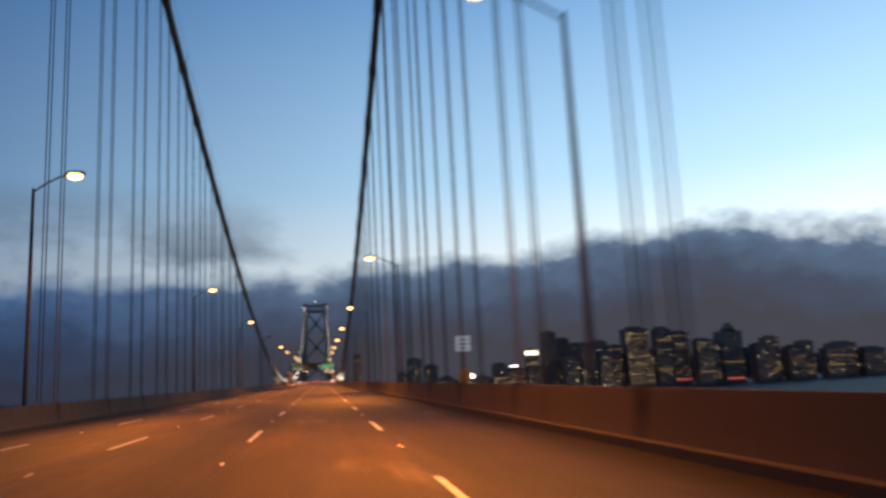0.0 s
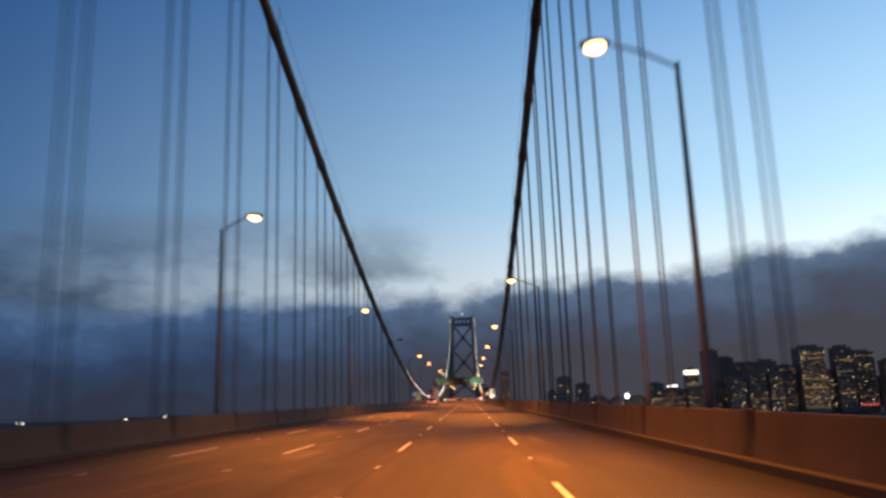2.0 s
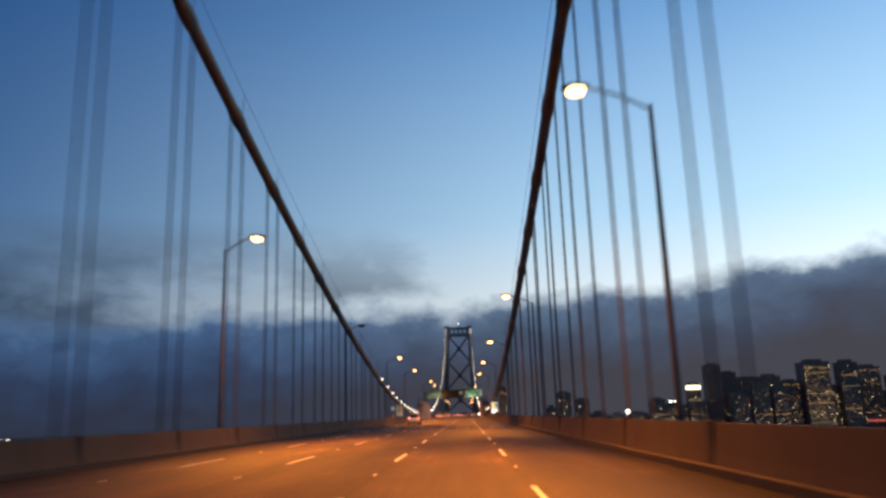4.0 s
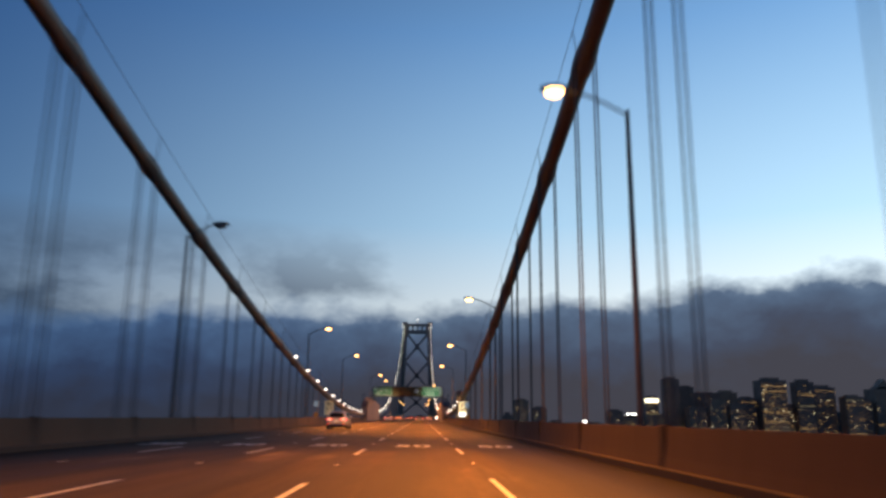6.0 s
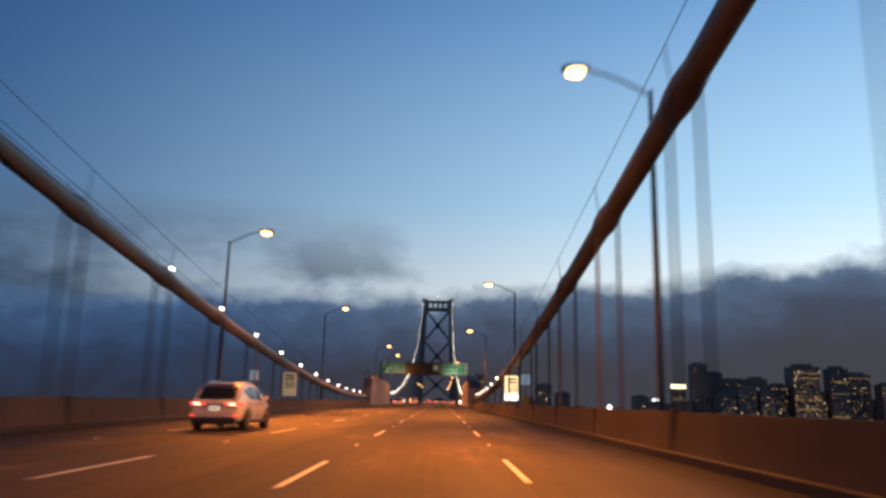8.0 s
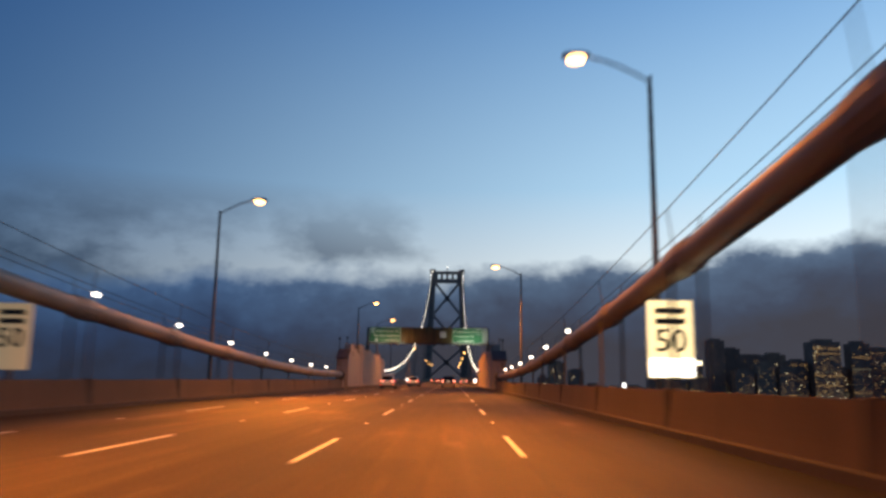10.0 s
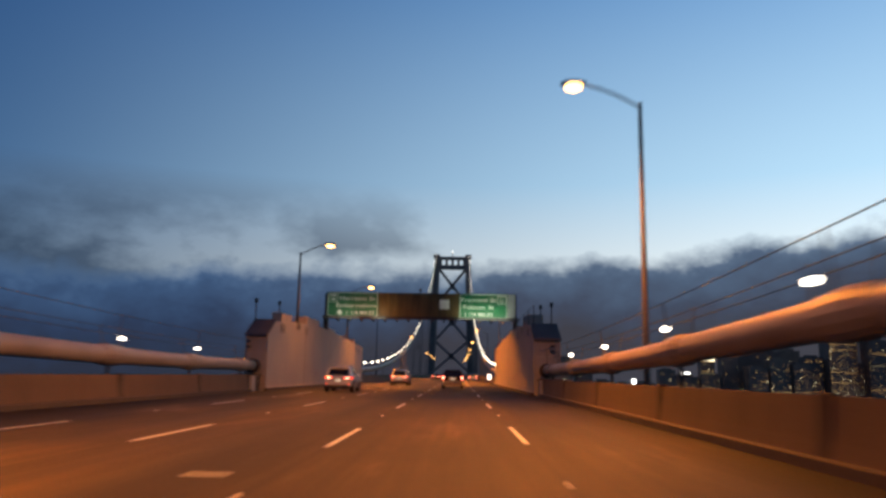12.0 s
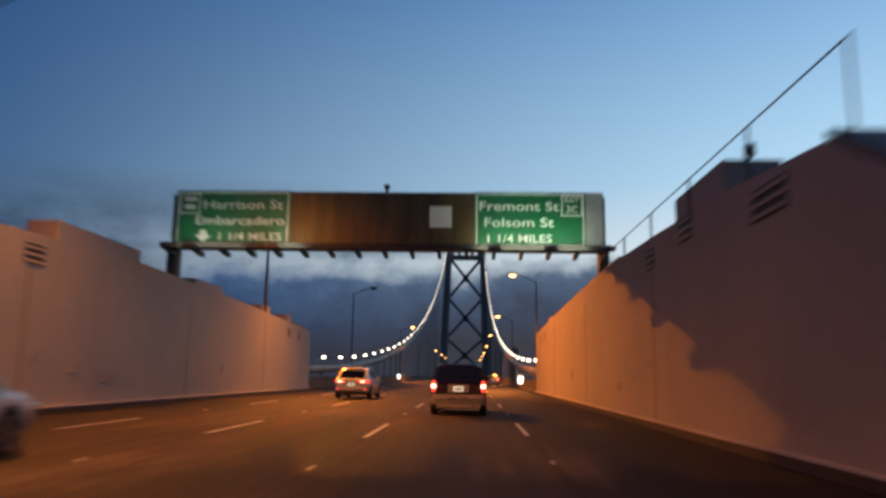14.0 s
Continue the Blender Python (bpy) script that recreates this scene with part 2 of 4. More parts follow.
SODIUM_LENS = glowing("sodium_lens", (1.0, 0.47, 0.13), 11.0)
DEAD_LENS = dark_glass("dead_lens", (0.25, 0.24, 0.22))
PEARL = glowing("cable_lamp_lens", (1.0, 0.90, 0.74), 9.0)
PEARL_FAR = glowing("far_cable_lamp_lens", (1.0, 0.88, 0.68), 11.0)
BEACON = glowing("tower_beacon", (1.0, 0.95, 0.85), 2.5)
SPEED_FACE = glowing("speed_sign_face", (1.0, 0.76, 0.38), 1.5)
# faint emission in place of headlamp light thrown back by the sign
SPEED_SHINE = glowing("speed_sign_shine_face", (1.0, 0.74, 0.42), 0.22)
SPEED_WHITE = glowing("speed_sign_screen", (1.0, 0.98, 0.90), 3.0)
BLACK = material("black_ink", (0.012, 0.012, 0.012), 0.5, 0, grain=6.0, bump=0.0)
TAIL = glowing("tail_lamp_lit", (1.0, 0.06, 0.03), 2.4)
TAIL_HOT = glowing("tail_lamp_bulb", (1.0, 0.45, 0.28), 9.0)
# no plate lamp is built; its light is put into the plate as emission
PLATE = glowing("glowing_number_plate", (1.0, 0.82, 0.58), 0.85)
PLATE_INK = material("plate_ink", (0.10, 0.08, 0.10), 0.5, 0, grain=6.0, bump=0.0)
GLASS = dark_glass("tinted_glass")
RUBBER = material("tyre_rubber", (0.022, 0.021, 0.020), 0.85, 0, grain=30.0, bump=0.2)
ALLOY = material("alloy_rim", (0.45, 0.45, 0.44), 0.35, 0.8, grain=12.0, bump=0.02)
TRIM_BLACK = material("black_plastic", (0.025, 0.025, 0.026), 0.6, 0, grain=25.0, bump=0.05)
CHROME = material("chrome", (0.75, 0.75, 0.75), 0.15, 1.0, grain=4.0, bump=0.0)
PAINT_MAROON = smooth_paint("maroon_car_paint", (0.022, 0.006, 0.006))
PAINT_TAN = smooth_paint("pewter_lower_paint", (0.52, 0.48, 0.35), 0.45, 0.1)
PAINT_WHITE = smooth_paint("white_car_paint", (0.72, 0.70, 0.67))
PAINT_SILVER = smooth_paint("silver_car_paint", (0.48, 0.48, 0.48), 0.3, 0.4)
PAINT_DARK = smooth_paint("dark_car_paint", (0.03, 0.03, 0.035))
WATER = material("bay_water", (0.018, 0.026, 0.034), 0.6, 0, (0.012, 0.02, 0.028), 0.08, 0.4, blotch=0.004)
WATER.node_tree.nodes["Principled BSDF"].inputs["Specular IOR Level"].default_value = 0.15
LAND = material("dark_wooded_land", (0.030, 0.034, 0.032), 0.9, 0, (0.02, 0.022, 0.022), 0.03, 0.3, blotch=0.006)


# ---------------------------------------------------------------- mesh helpers
def mesh_of(name, bm, mat, smooth=False):
    me = bpy.data.meshes.new(name)
    bmesh.ops.recalc_face_normals(bm, faces=bm.faces)
    if smooth:
        for f in bm.faces:
            f.smooth = True
    bm.to_mesh(me)
    bm.free()
    for m in (mat if isinstance(mat, (list, tuple)) else [mat]):
        me.materials.append(m)
    return me


def part(name, bm, mat, parent=None, label="", smooth=False):
    """Links a bmesh, or a mesh made before, as one object under its thing."""
    me = bm if isinstance(bm, bpy.types.Mesh) else mesh_of(name, bm, mat, smooth)
    ob = new(name, me)
    if parent is not None:
        ob.parent = parent
    if label:
        tagged(ob, label)
    return ob


def thing(name, label, category, m=None, group="", kind=""):
    ob = new(name)
    ob.empty_display_size = 0.3
    if m is not None:
        ob.matrix_basis = m
    return tagged(ob, label, category, group, kind)


def box(bm, x0, x1, y0, y1, z0, z1, bevel=0.0):
    r = bmesh.ops.create_cube(bm, size=1.0)
    vs = r["verts"]
    for v in vs:
        v.co = Vector((x0 + (v.co.x + 0.5) * (x1 - x0), y0 + (v.co.y + 0.5) * (y1 - y0), z0 + (v.co.z + 0.5) * (z1 - z0)))
    if bevel:
        es = {e for v in vs for e in v.link_edges}
        bmesh.ops.bevel(bm, geom=list(es), offset=bevel, segments=2, affect="EDGES", profile=0.6)
    return bm


def boxed(*a, **k):
    return box(bmesh.new(), *a, **k)


def tube(bm, pts, r, seg=10, caps=True, radii=None):
    """A round bar along points."""
    pts = [Vector(p) for p in pts]
    rings = []
    for i, p in enumerate(pts):
        d = (pts[min(i + 1, len(pts) - 1)] - pts[max(i - 1, 0)]).normalized()
        u = d.cross(Vector((0, 0, 1)))
        u = u.normalized() if u.length > 1e-4 else Vector((1, 0, 0))
        w = u.cross(d).normalized()
        rr = radii[i] if radii else r
        rings.append([bm.verts.new(p + rr * (math.cos(a) * u + math.sin(a) * w)) for a in (2 * math.pi * k / seg for k in range(seg))])
    for a, b in zip(rings, rings[1:]):
        for k in range(seg):
            bm.faces.new((a[k], a[(k + 1) % seg], b[(k + 1) % seg], b[k]))
    if caps:
        bm.faces.new(rings[0])
        bm.faces.new(rings[-1])
    return bm


def prism(bm, outline, axis, a, b):
    """An outline of (u, v) swept along an axis from a to b."""
    def at(u, v, w):
        return {"x": (w, u, v), "y": (u, w, v), "z": (u, v, w)}[axis]
    lo = [bm.verts.new(at(u, v, a)) for u, v in outline]
    hi = [bm.verts.new(at(u, v, b)) for u, v in outline]
    n = len(outline)
    for i in range(n):
        bm.faces.new((lo[i], lo[(i + 1) % n], hi[(i + 1) % n], hi[i]))
    bm.faces.new(lo)
    bm.faces.new(hi)
    return bm


def beam(bm, p, q, w, h):
    """A square bar from p to q, w wide along x and h across."""
    p, q = Vector(p), Vector(q)
    d = (q - p).normalized()
    u = Vector((0, 1, 0)) if abs(d.y) < 0.9 else Vector((1, 0, 0))
    v = d.cross(u).normalized()
    u = v.cross(d).normalized()
    vs = []
    for c in (p, q):
        for a, b in ((-1, -1), (1, -1), (1, 1), (-1, 1)):
            vs.append(bm.verts.new(c + u * a * h / 2 + v * b * w / 2))
    for i in range(4):
        j = (i + 1) % 4
        bm.faces.new((vs[i], vs[j], vs[j + 4], vs[i + 4]))
    bm.faces.new(vs[:4])
    bm.faces.new(vs[4:])
    return bm


def text_mesh(words, height, mat, stretch=1.0, thick=0.01, bold=0.0):
    """Letters as a solid mesh in the x-z plane, centred, facing -y."""
    cu = bpy.data.curves.new("letters", "FONT")
    cu.body, cu.size, cu.align_x, cu.align_y = words, height * 1.38, "CENTER", "CENTER"
    cu.extrude, cu.offset = thick, bold
    cu.resolution_u = 3
    ob = bpy.data.objects.new("letters", cu)
    scene.collection.objects.link(ob)
    dg = bpy.context.evaluated_depsgraph_get()
    dg.update()
    me = bpy.data.meshes.new_from_object(ob.evaluated_get(dg))
    bpy.data.objects.remove(ob)
    me.transform(Matrix.Diagonal((stretch, 1, 1, 1)))
    me.transform(pose(0, 0, 0, 90, 0, 0))
    me.materials.clear()
    me.materials.append(mat)
    return me


# ---------------------------------------------------------------- water, land and sky-line
def build_water():
    bm = bmesh.new()
    bmesh.ops.create_grid(bm, x_segments=8, y_segments=8, size=4800)
    ob = new("water", mesh_of("water", bm, WATER))
    ob.location = (0, 600, -66)
    tagged(ob, "dark grey-blue bay water under the bridge", "water", kind="structure")


def build_land():
    """Low wooded shores far to the south-west and behind the towers."""
    for name, x0, x1, y0, base, swell, seed in (("shore_1", -3300, 60, 2550, -40, 26, 3.1), ("shore_2", 60, 2600, 2650, 0, 60, 8.4)):
        bm = bmesh.new()
        rows = []
        for i in range(121):
            x = x0 + (x1 - x0) * i / 120
            h = base + swell * noise.noise((x * 0.0016, seed, 0)) + 9 * noise.noise((x * 0.011, seed, 4)) + 4 * noise.noise((x * 0.05, seed, 9))
            rows.append([bm.verts.new((x, y0 + dy, z)) for dy, z in ((-90, -67), (-60, -66 + 0.55 * (h + 66)), (0, h), (160, h * 0.6 - 20), (420, -67))])
        for a, b in zip(rows, rows[1:]):
            for k in range(4):
                bm.faces.new((a[k], a[k + 1], b[k + 1], b[k]))
        ob = new(name, mesh_of(name, bm, LAND, True))
        tagged(ob, "low dark wooded shore across the water", "land", kind="structure")


def build_shore_lamps():
    rng = random.Random(4)
    lens = glowing("shore_lamp", (1.0, 0.86, 0.62), 5.0)
    home = thing("shore_lights", "scattered small bright lamps along the dark shore", "lights", kind="stuff")
    bm = bmesh.new()
    for i in range(26):
        x = rng.uniform(-1900, -560)
        z = -44 + rng.uniform(-6, 8) + 20 * (x + 1900) / 1900
        s = rng.choice((1.2, 1.6, 2.4))
        box(bm, x, x + s * rng.uniform(1, 4), 2440, 2442, z, z + s)
    part("lamp", bm, lens, home)


# street glow and haze over the city are mixed into these warm wall colours
GLOW_FACADES = []
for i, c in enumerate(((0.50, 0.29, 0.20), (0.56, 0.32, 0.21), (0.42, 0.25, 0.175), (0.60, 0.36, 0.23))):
    GLOW_FACADES.append(material("glow_facade_" + "abcd"[i], c, 0.6, 0, grain=0.4, bump=0.0, blotch=0.05))
ROOM_LIGHTS = [glowing("room_light_warm", (1.0, 0.60, 0.20), 0.80), glowing("room_light_pale", (1.0, 0.80, 0.38), 0.36), glowing("room_light_dim", (1.0, 0.56, 0.24), 0.19), glowing("room_light_bright", (1.0, 0.82, 0.46), 2.4)]
CROWN = glowing("bright_crown", (1.0, 0.88, 0.58), 3.2)
FLOODS = glowing("flood_light", (1.0, 0.98, 0.90), 6.0)
NEON = glowing("red_neon", (1.0, 0.16, 0.12), 0.9)


def tower_block(x0, x1, top, y, lit, seed, crown=False, spire=False, neon=0.0):
    """A far office tower: shaft with floor ledges, plant room on the roof, single windows with the light on."""
    rng = random.Random(seed)
    home = thing("office_tower", "dark city office tower with scattered lit windows at dusk", "building", pose((x0 + x1) / 2, y, -66), group="city skyline")
    w, d, h = x1 - x0, max(18.0, (x1 - x0) * 0.8), top + 66
    wall = GLOW_FACADES[seed % 4]
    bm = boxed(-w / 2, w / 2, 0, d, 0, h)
    step = 3.9
    floors = int(h / step)
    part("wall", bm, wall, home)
    bm = boxed(-w * 0.3, w * 0.3, d * 0.2, d * 0.8, h + 0.01, h + rng.uniform(3, 7))
    if spire:
        prism(bm, [(-w * 0.36, h + 0.01), (w * 0.36, h + 0.01), (w * 0.16, h + 14), (0.4, h + 26), (-0.4, h + 26), (-w * 0.16, h + 14)], "y", d * 0.2, d * 0.7)
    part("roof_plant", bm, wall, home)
    groups = [bmesh.new() for _ in range(4)]
    bays = max(4, int(w / 3.6))
    for f in range(3, floors - 1):
        run = rng.random() < lit * 0.20
        tone = rng.choice((0, 0, 1, 2, 2))
        for b in range(bays):
            if (run and rng.random() < 0.75) or rng.random() < lit * 0.55 * (1.7 - 1.0 * f / floors):
                g = groups[tone if run else rng.choice((0, 0, 1, 2, 2, 2, 2, 2, 2, 2, 2, 3))]
                xc = -w / 2 + (b + 0.5) * w / bays
                z = f * step + 1.0
                vs = [g.verts.new(p) for p in ((xc - 0.9, -0.32, z), (xc + 0.9, -0.32, z), (xc + 0.9, -0.32, z + 1.4), (xc - 0.9, -0.32, z + 1.4))]
                g.faces.new(vs)
    for g, mat in zip(groups, ROOM_LIGHTS):
        if len(g.faces):
            tagged(part("lit_window", g, mat, home), kind="stuff")
        else:
            g.free()
    if crown:
        part("crown_light", boxed(-w / 2 - 0.4, w / 2 + 0.4, -0.9, d * 0.5, h - 11, h - 2), CROWN, home, "glowing pale yellow crown")
    if neon:
        part("neon_strip", boxed(-w * 0.42, w * 0.42, -1.2, -0.5, neon, neon + 2.0), NEON, home, "glowing red strip sign")


def build_city():
    # (west edge, east edge, roof height, distance, share of lit windows)
    blocks = [
        (89, 107, 62, 2000, 0.7), (205, 228, 8, 2000, 0.3), (231, 268, 44, 2000, 0.18), (278, 312, 26, 2000, 0.3), (322, 360, -8, 2030, 0.3),
        (372, 402, -14, 2030, 0.35), (410, 460, -10, 2030, 0.3), (464, 500, 21, 2000, 0.35), (502, 555, 6, 2010, 0.35), (558, 589, 53, 2000, 0.5),
        (596, 616, 10, 2040, 0.4), (619, 657, 102, 2040, 0.12), (662, 704, 30, 1990, 0.35), (673, 712, 85, 2090, 0.10), (715, 760, 46, 2000, 0.4),
        (726, 800, 70, 2140, 0.06), (764, 800, 38, 1990, 0.5), (803, 842, 56, 2020, 0.45), (800, 850, 74, 2150, 0.06), (850, 913, 100, 2000, 0.85),
        (918, 941, 40, 2030, 0.4), (943, 987, 97, 2010, 0.28), (990, 1012, 52, 2060, 0.35), (1010, 1062, 86, 2050, 0.32), (1066, 1110, 62, 2010, 0.3),
        (1114, 1160, 56, 2060, 0.25), (1172, 1236, 84, 2060, 0.06), (1240, 1290, 42, 2000, 0.4), (1296, 1340, 60, 2040, 0.35), (1350, 1400, 30, 2010, 0.35),
        (1408, 1450, 44, 2040, 0.3), (1470, 1520, 20, 2010, 0.4), (1530, 1600, 34, 2050, 0.3), (1610, 1680, 14, 2030, 0.3),
    ]
    for i, (x0, x1, top, y, lit) in enumerate(blocks):
        tower_block(x0, x1, top, y, lit, i + 1, crown=(x0 == 558), spire=(x0 == 1172), neon={1010: 16.0, 1172: 11.0}.get(x0, 0.0))
    home = thing("flood_lights", "row of bright white flood lamps on a low roof", "lights", pose(524, 2011, 0))
    part("mast", boxed(-14, 14, 0.3, 1.0, 6.01, 13), DARK_STEEL, home)
    for dx in (-9, 2, 9):
        part("lamp", boxed(dx - 2.6, dx + 2.6, -0.6, 0.3, 12, 15.2), FLOODS, home)
    home = thing("flood_light", "single bright lamp on a mast among low roofs", "lights", pose(404, 1994, 0))
    part("mast", boxed(-0.6, 0.6, 0.3, 1.2, -66, -6), DARK_STEEL, home)
    part("lamp", boxed(-4, 4, -0.6, 0.3, -12, -2), FLOODS, home)


build_water()
build_land()
build_shore_lamps()
build_city()


# ---------------------------------------------------------------- roadway
def build_road():
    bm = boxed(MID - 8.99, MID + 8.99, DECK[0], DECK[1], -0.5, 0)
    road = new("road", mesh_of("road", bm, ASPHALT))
    tagged(road, "worn five-lane asphalt bridge roadway under sodium light", "road", kind="structure")
    dash = mesh_of("lane_dash", boxed(-0.055, 0.055, 0, 4.4, 0.0, 0.005), LANE_PAINT)
    bm = bmesh.new()
    bmesh.ops.create_cone(bm, cap_ends=True, segments=10, radius1=0.055, radius2=0.035, depth=0.02)
    dot = mesh_of("road_marker", bm, CERAMIC)
    for x, lag in ((-5.31, 0.6), (-1.77, 0.4), (1.77, 0.0), (5.31, 1.3)):
        for k in range(-3, 42):
            y = 23.2 + lag + 15.08 * k
            ob = part("lane_dash", dash, None, road)
            ob.location = (x, y, 0.001)
            ob = part("road_marker", dot, None, road)
            ob.location = (x, y + 9.7, 0.011)
    # the speed painted in every lane
    me = text_mesh("50", 1.0, LANE_PAINT, 1.15, 0.002, 0.012)
    me.transform(pose(0, 0, 0, -90, 0, 0))
    me.transform(Matrix.Diagonal((1, 2.3, 1, 1)))
    for x in (-7.0, -3.54, 0.0, 3.54, 7.05):
        ob = part("painted_number", me, None, road)
        ob.location = (x, 166.9, 0.003)
    # short bars painted across the lane lines
    tick = mesh_of("lane_tick", boxed(-0.28, 0.28, -0.06, 0.06, 0.0, 0.005), LANE_PAINT)
    for x, y in ((5.45, 94.1), (0.95, 275.8)):
        part("lane_tick", tick, None, road).location = (x, y, 0.006)
    # steel expansion joints
    for y in (-20.0, ANCHOR[0] - 1.0, ANCHOR[1] + 1.5):
        part("expansion_joint", boxed(MID - 8.9, MID + 8.9, y - 0.14, y + 0.14, -0.02, 0.006), DARK_STEEL, road)
    bm = bmesh.new()
    for s in (-1, 1):
        box(bm, MID + s * 10.4 - 0.45, MID + s * 10.4 + 0.45, DECK[0], DECK[1], -2.2, -0.45)
    for k in range(int((DECK[1] - DECK[0]) / BAND_STEP)):
        y = DECK[0] + BAND_STEP * k
        box(bm, MID - 10.0, MID + 10.0, y - 0.3, y + 0.3, -1.9, -0.52)
    ob = new("deck_frame", mesh_of("deck_frame", bm, STEEL))
    tagged(ob, "grey steel floor beams and edge girders under the roadway", "bridge deck", kind="structure")


def parapet(name, side, y0, y1):
    """A concrete kerb and parapet in bays, with a post at every bay."""
    home = thing(name, "stained concrete bridge parapet with a low kerb", "barrier", kind="structure")
    step = BAND_STEP
    x_in = 9.22
    out = [(x_in - 0.03, 0.15), (x_in, 0.40), (x_in + 0.05, 1.05), (x_in + 0.18, 1.05), (x_in + 0.19, -0.3), (x_in - 0.03, -0.3)]
    if side < 0:
        out = [(-u, v) for u, v in out]
    bay = mesh_of("bay", prism(bmesh.new(), out, "y", -step / 2 + 0.22, step / 2 - 0.22), BARRIER)
    xs = sorted((side * (x_in - 0.005), side * (x_in + 0.19)))
    post = mesh_of("post", box(bmesh.new(), xs[0], xs[1], -0.21, 0.21, -0.3, 1.09, 0.02), POST)
    ks = sorted((side * 8.95, side * (x_in - 0.035)))
    kerb = mesh_of("kerb", box(bmesh.new(), ks[0], ks[1], -step / 2 + 0.006, step / 2 - 0.006, -0.3, 0.17, 0.015), KERB_DARK)
    k0, k1 = int((y0 - BAND_0) / step) - 1, int((y1 - BAND_0) / step) + 1
    for k in range(k0, k1 + 1):
        y = BAND_0 + step * k
        for nm, me, dy in (("bay", bay, step / 2), ("post", post, 0), ("kerb", kerb, step / 2)):
            if y0 <= y + dy <= y1:
                part(nm, me, None, home).location = (MID, y + dy, 0)


build_road()
parapet("barrier_1", -1, DECK[0], ANCHOR[0] - 2)
parapet("barrier_2", 1, DECK[0], ANCHOR[0] - 2)
parapet("barrier_3", -1, ANCHOR[1] + 2, 760)
parapet("barrier_4", 1, ANCHOR[1] + 2, 760)


# ---------------------------------------------------------------- cables
def hang_cable(side, y0, y1, lamps_from, far=False):
    x = CABLE_X[0] if side < 0 else CABLE_X[1]
    home = thing("main_cable", "thick grey bridge main cable with bands, hand ropes and hangers", "cable", group="main cables")
    n = 60
    line = [(x, y0 + (y1 - y0) * i / n, cable_height(y0 + (y1 - y0) * i / n)) for i in range(n + 1)]
    part("cable", tube(bmesh.new(), line, 0.355, 20), CABLE, home, smooth=True)
    # one rope on the roadway side, two on the water side
    ropes = ((-side * 0.42, 1.27 if side > 0 else 1.55), (side * 0.42, 1.13), (side * 0.42, 0.88))
    for dx, dz in ropes:
        part("hand_rope", tube(bmesh.new(), [(px + dx, py, pz + dz) for px, py, pz in line], 0.013 if not far else 0.03, 6), ROPE, home)
    k0, k1 = math.ceil((y0 - BAND_0) / BAND_STEP), math.floor((y1 - BAND_0) / BAND_STEP)
    lamp_body = mesh_of("lamp_bracket", tube(bmesh.new(), [(0, 0, 0.3), (0, 0, 0.62)], 0.035, 6), STEEL)
    r = 0.105 if far else 0.08
    bm = box(bmesh.new(), -r * 1.35, r * 1.35, -r, r, -r * 0.8, r * 0.8, r * 0.45)
    lamp_lens = mesh_of("lamp_lens", bm, PEARL_FAR if far else PEARL, True)
    for k in range(k0, k1 + 1):
        y = BAND_0 + BAND_STEP * k
        z = cable_height(y)
        slope = (cable_height(y + 0.5) - cable_height(y - 0.5))
        d = Vector((0, 1, slope)).normalized()
        c = Vector((x, y, z))
        pts = [c + d * s for s in (-0.86, -0.82, -0.46, -0.42, 0.42, 0.46, 0.82, 0.86)]
        part("band", tube(bmesh.new(), pts, 0, 16, radii=(0.36, 0.398, 0.398, 0.43, 0.43, 0.398, 0.398, 0.36)), CABLE, home, smooth=False)
        if not far:
            for dx, dz in ropes[:2]:
                part("rope_stanchion", tube(bmesh.new(), [(x + dx * 0.7, y, z + 0.25), (x + dx, y, z + dz)], 0.018, 6), ROPE, home)
        if z > 2.6:
            # ropes looped over the band fall on both sides of the cable
            for dy in (-0.26, 0.26) if not far else (0,):
                for dx in (-0.385, 0.385):
                    part("hanger_rope", tube(bmesh.new(), [(x + dx, y + dy, -0.6), (x + dx, y + dy, z + slope * dy)], 0.030 if not far else 0.05, 6), ROPE, home)
        elif z > 1.3:
            part("cable_prop", boxed(x - 0.05, x + 0.05, y - 0.06, y + 0.06, -0.4, z - 0.3), DARK_STEEL, home)
        if y >= lamps_from and y < ANCHOR[0] - 6 or far and y >= lamps_from:
            lag = 1.0 if side < 0 else 1.35
            part("lamp_bracket", lamp_body, None, home).location = (x, y + lag, cable_height(y + lag))
            part("lamp_lens", lamp_lens, None, home, "small white lit lamp").location = (x, y + lag, cable_height(y + lag) + (0.70 if not far else 1.05))


hang_cable(-1, -36, ANCHOR[0] + 1, 213)
hang_cable(1, -36, ANCHOR[0] + 1, 258)
hang_cable(-1, ANCHOR[1] - 1, 720, 300, True)
hang_cable(1, ANCHOR[1] - 1, 720, 300, True)


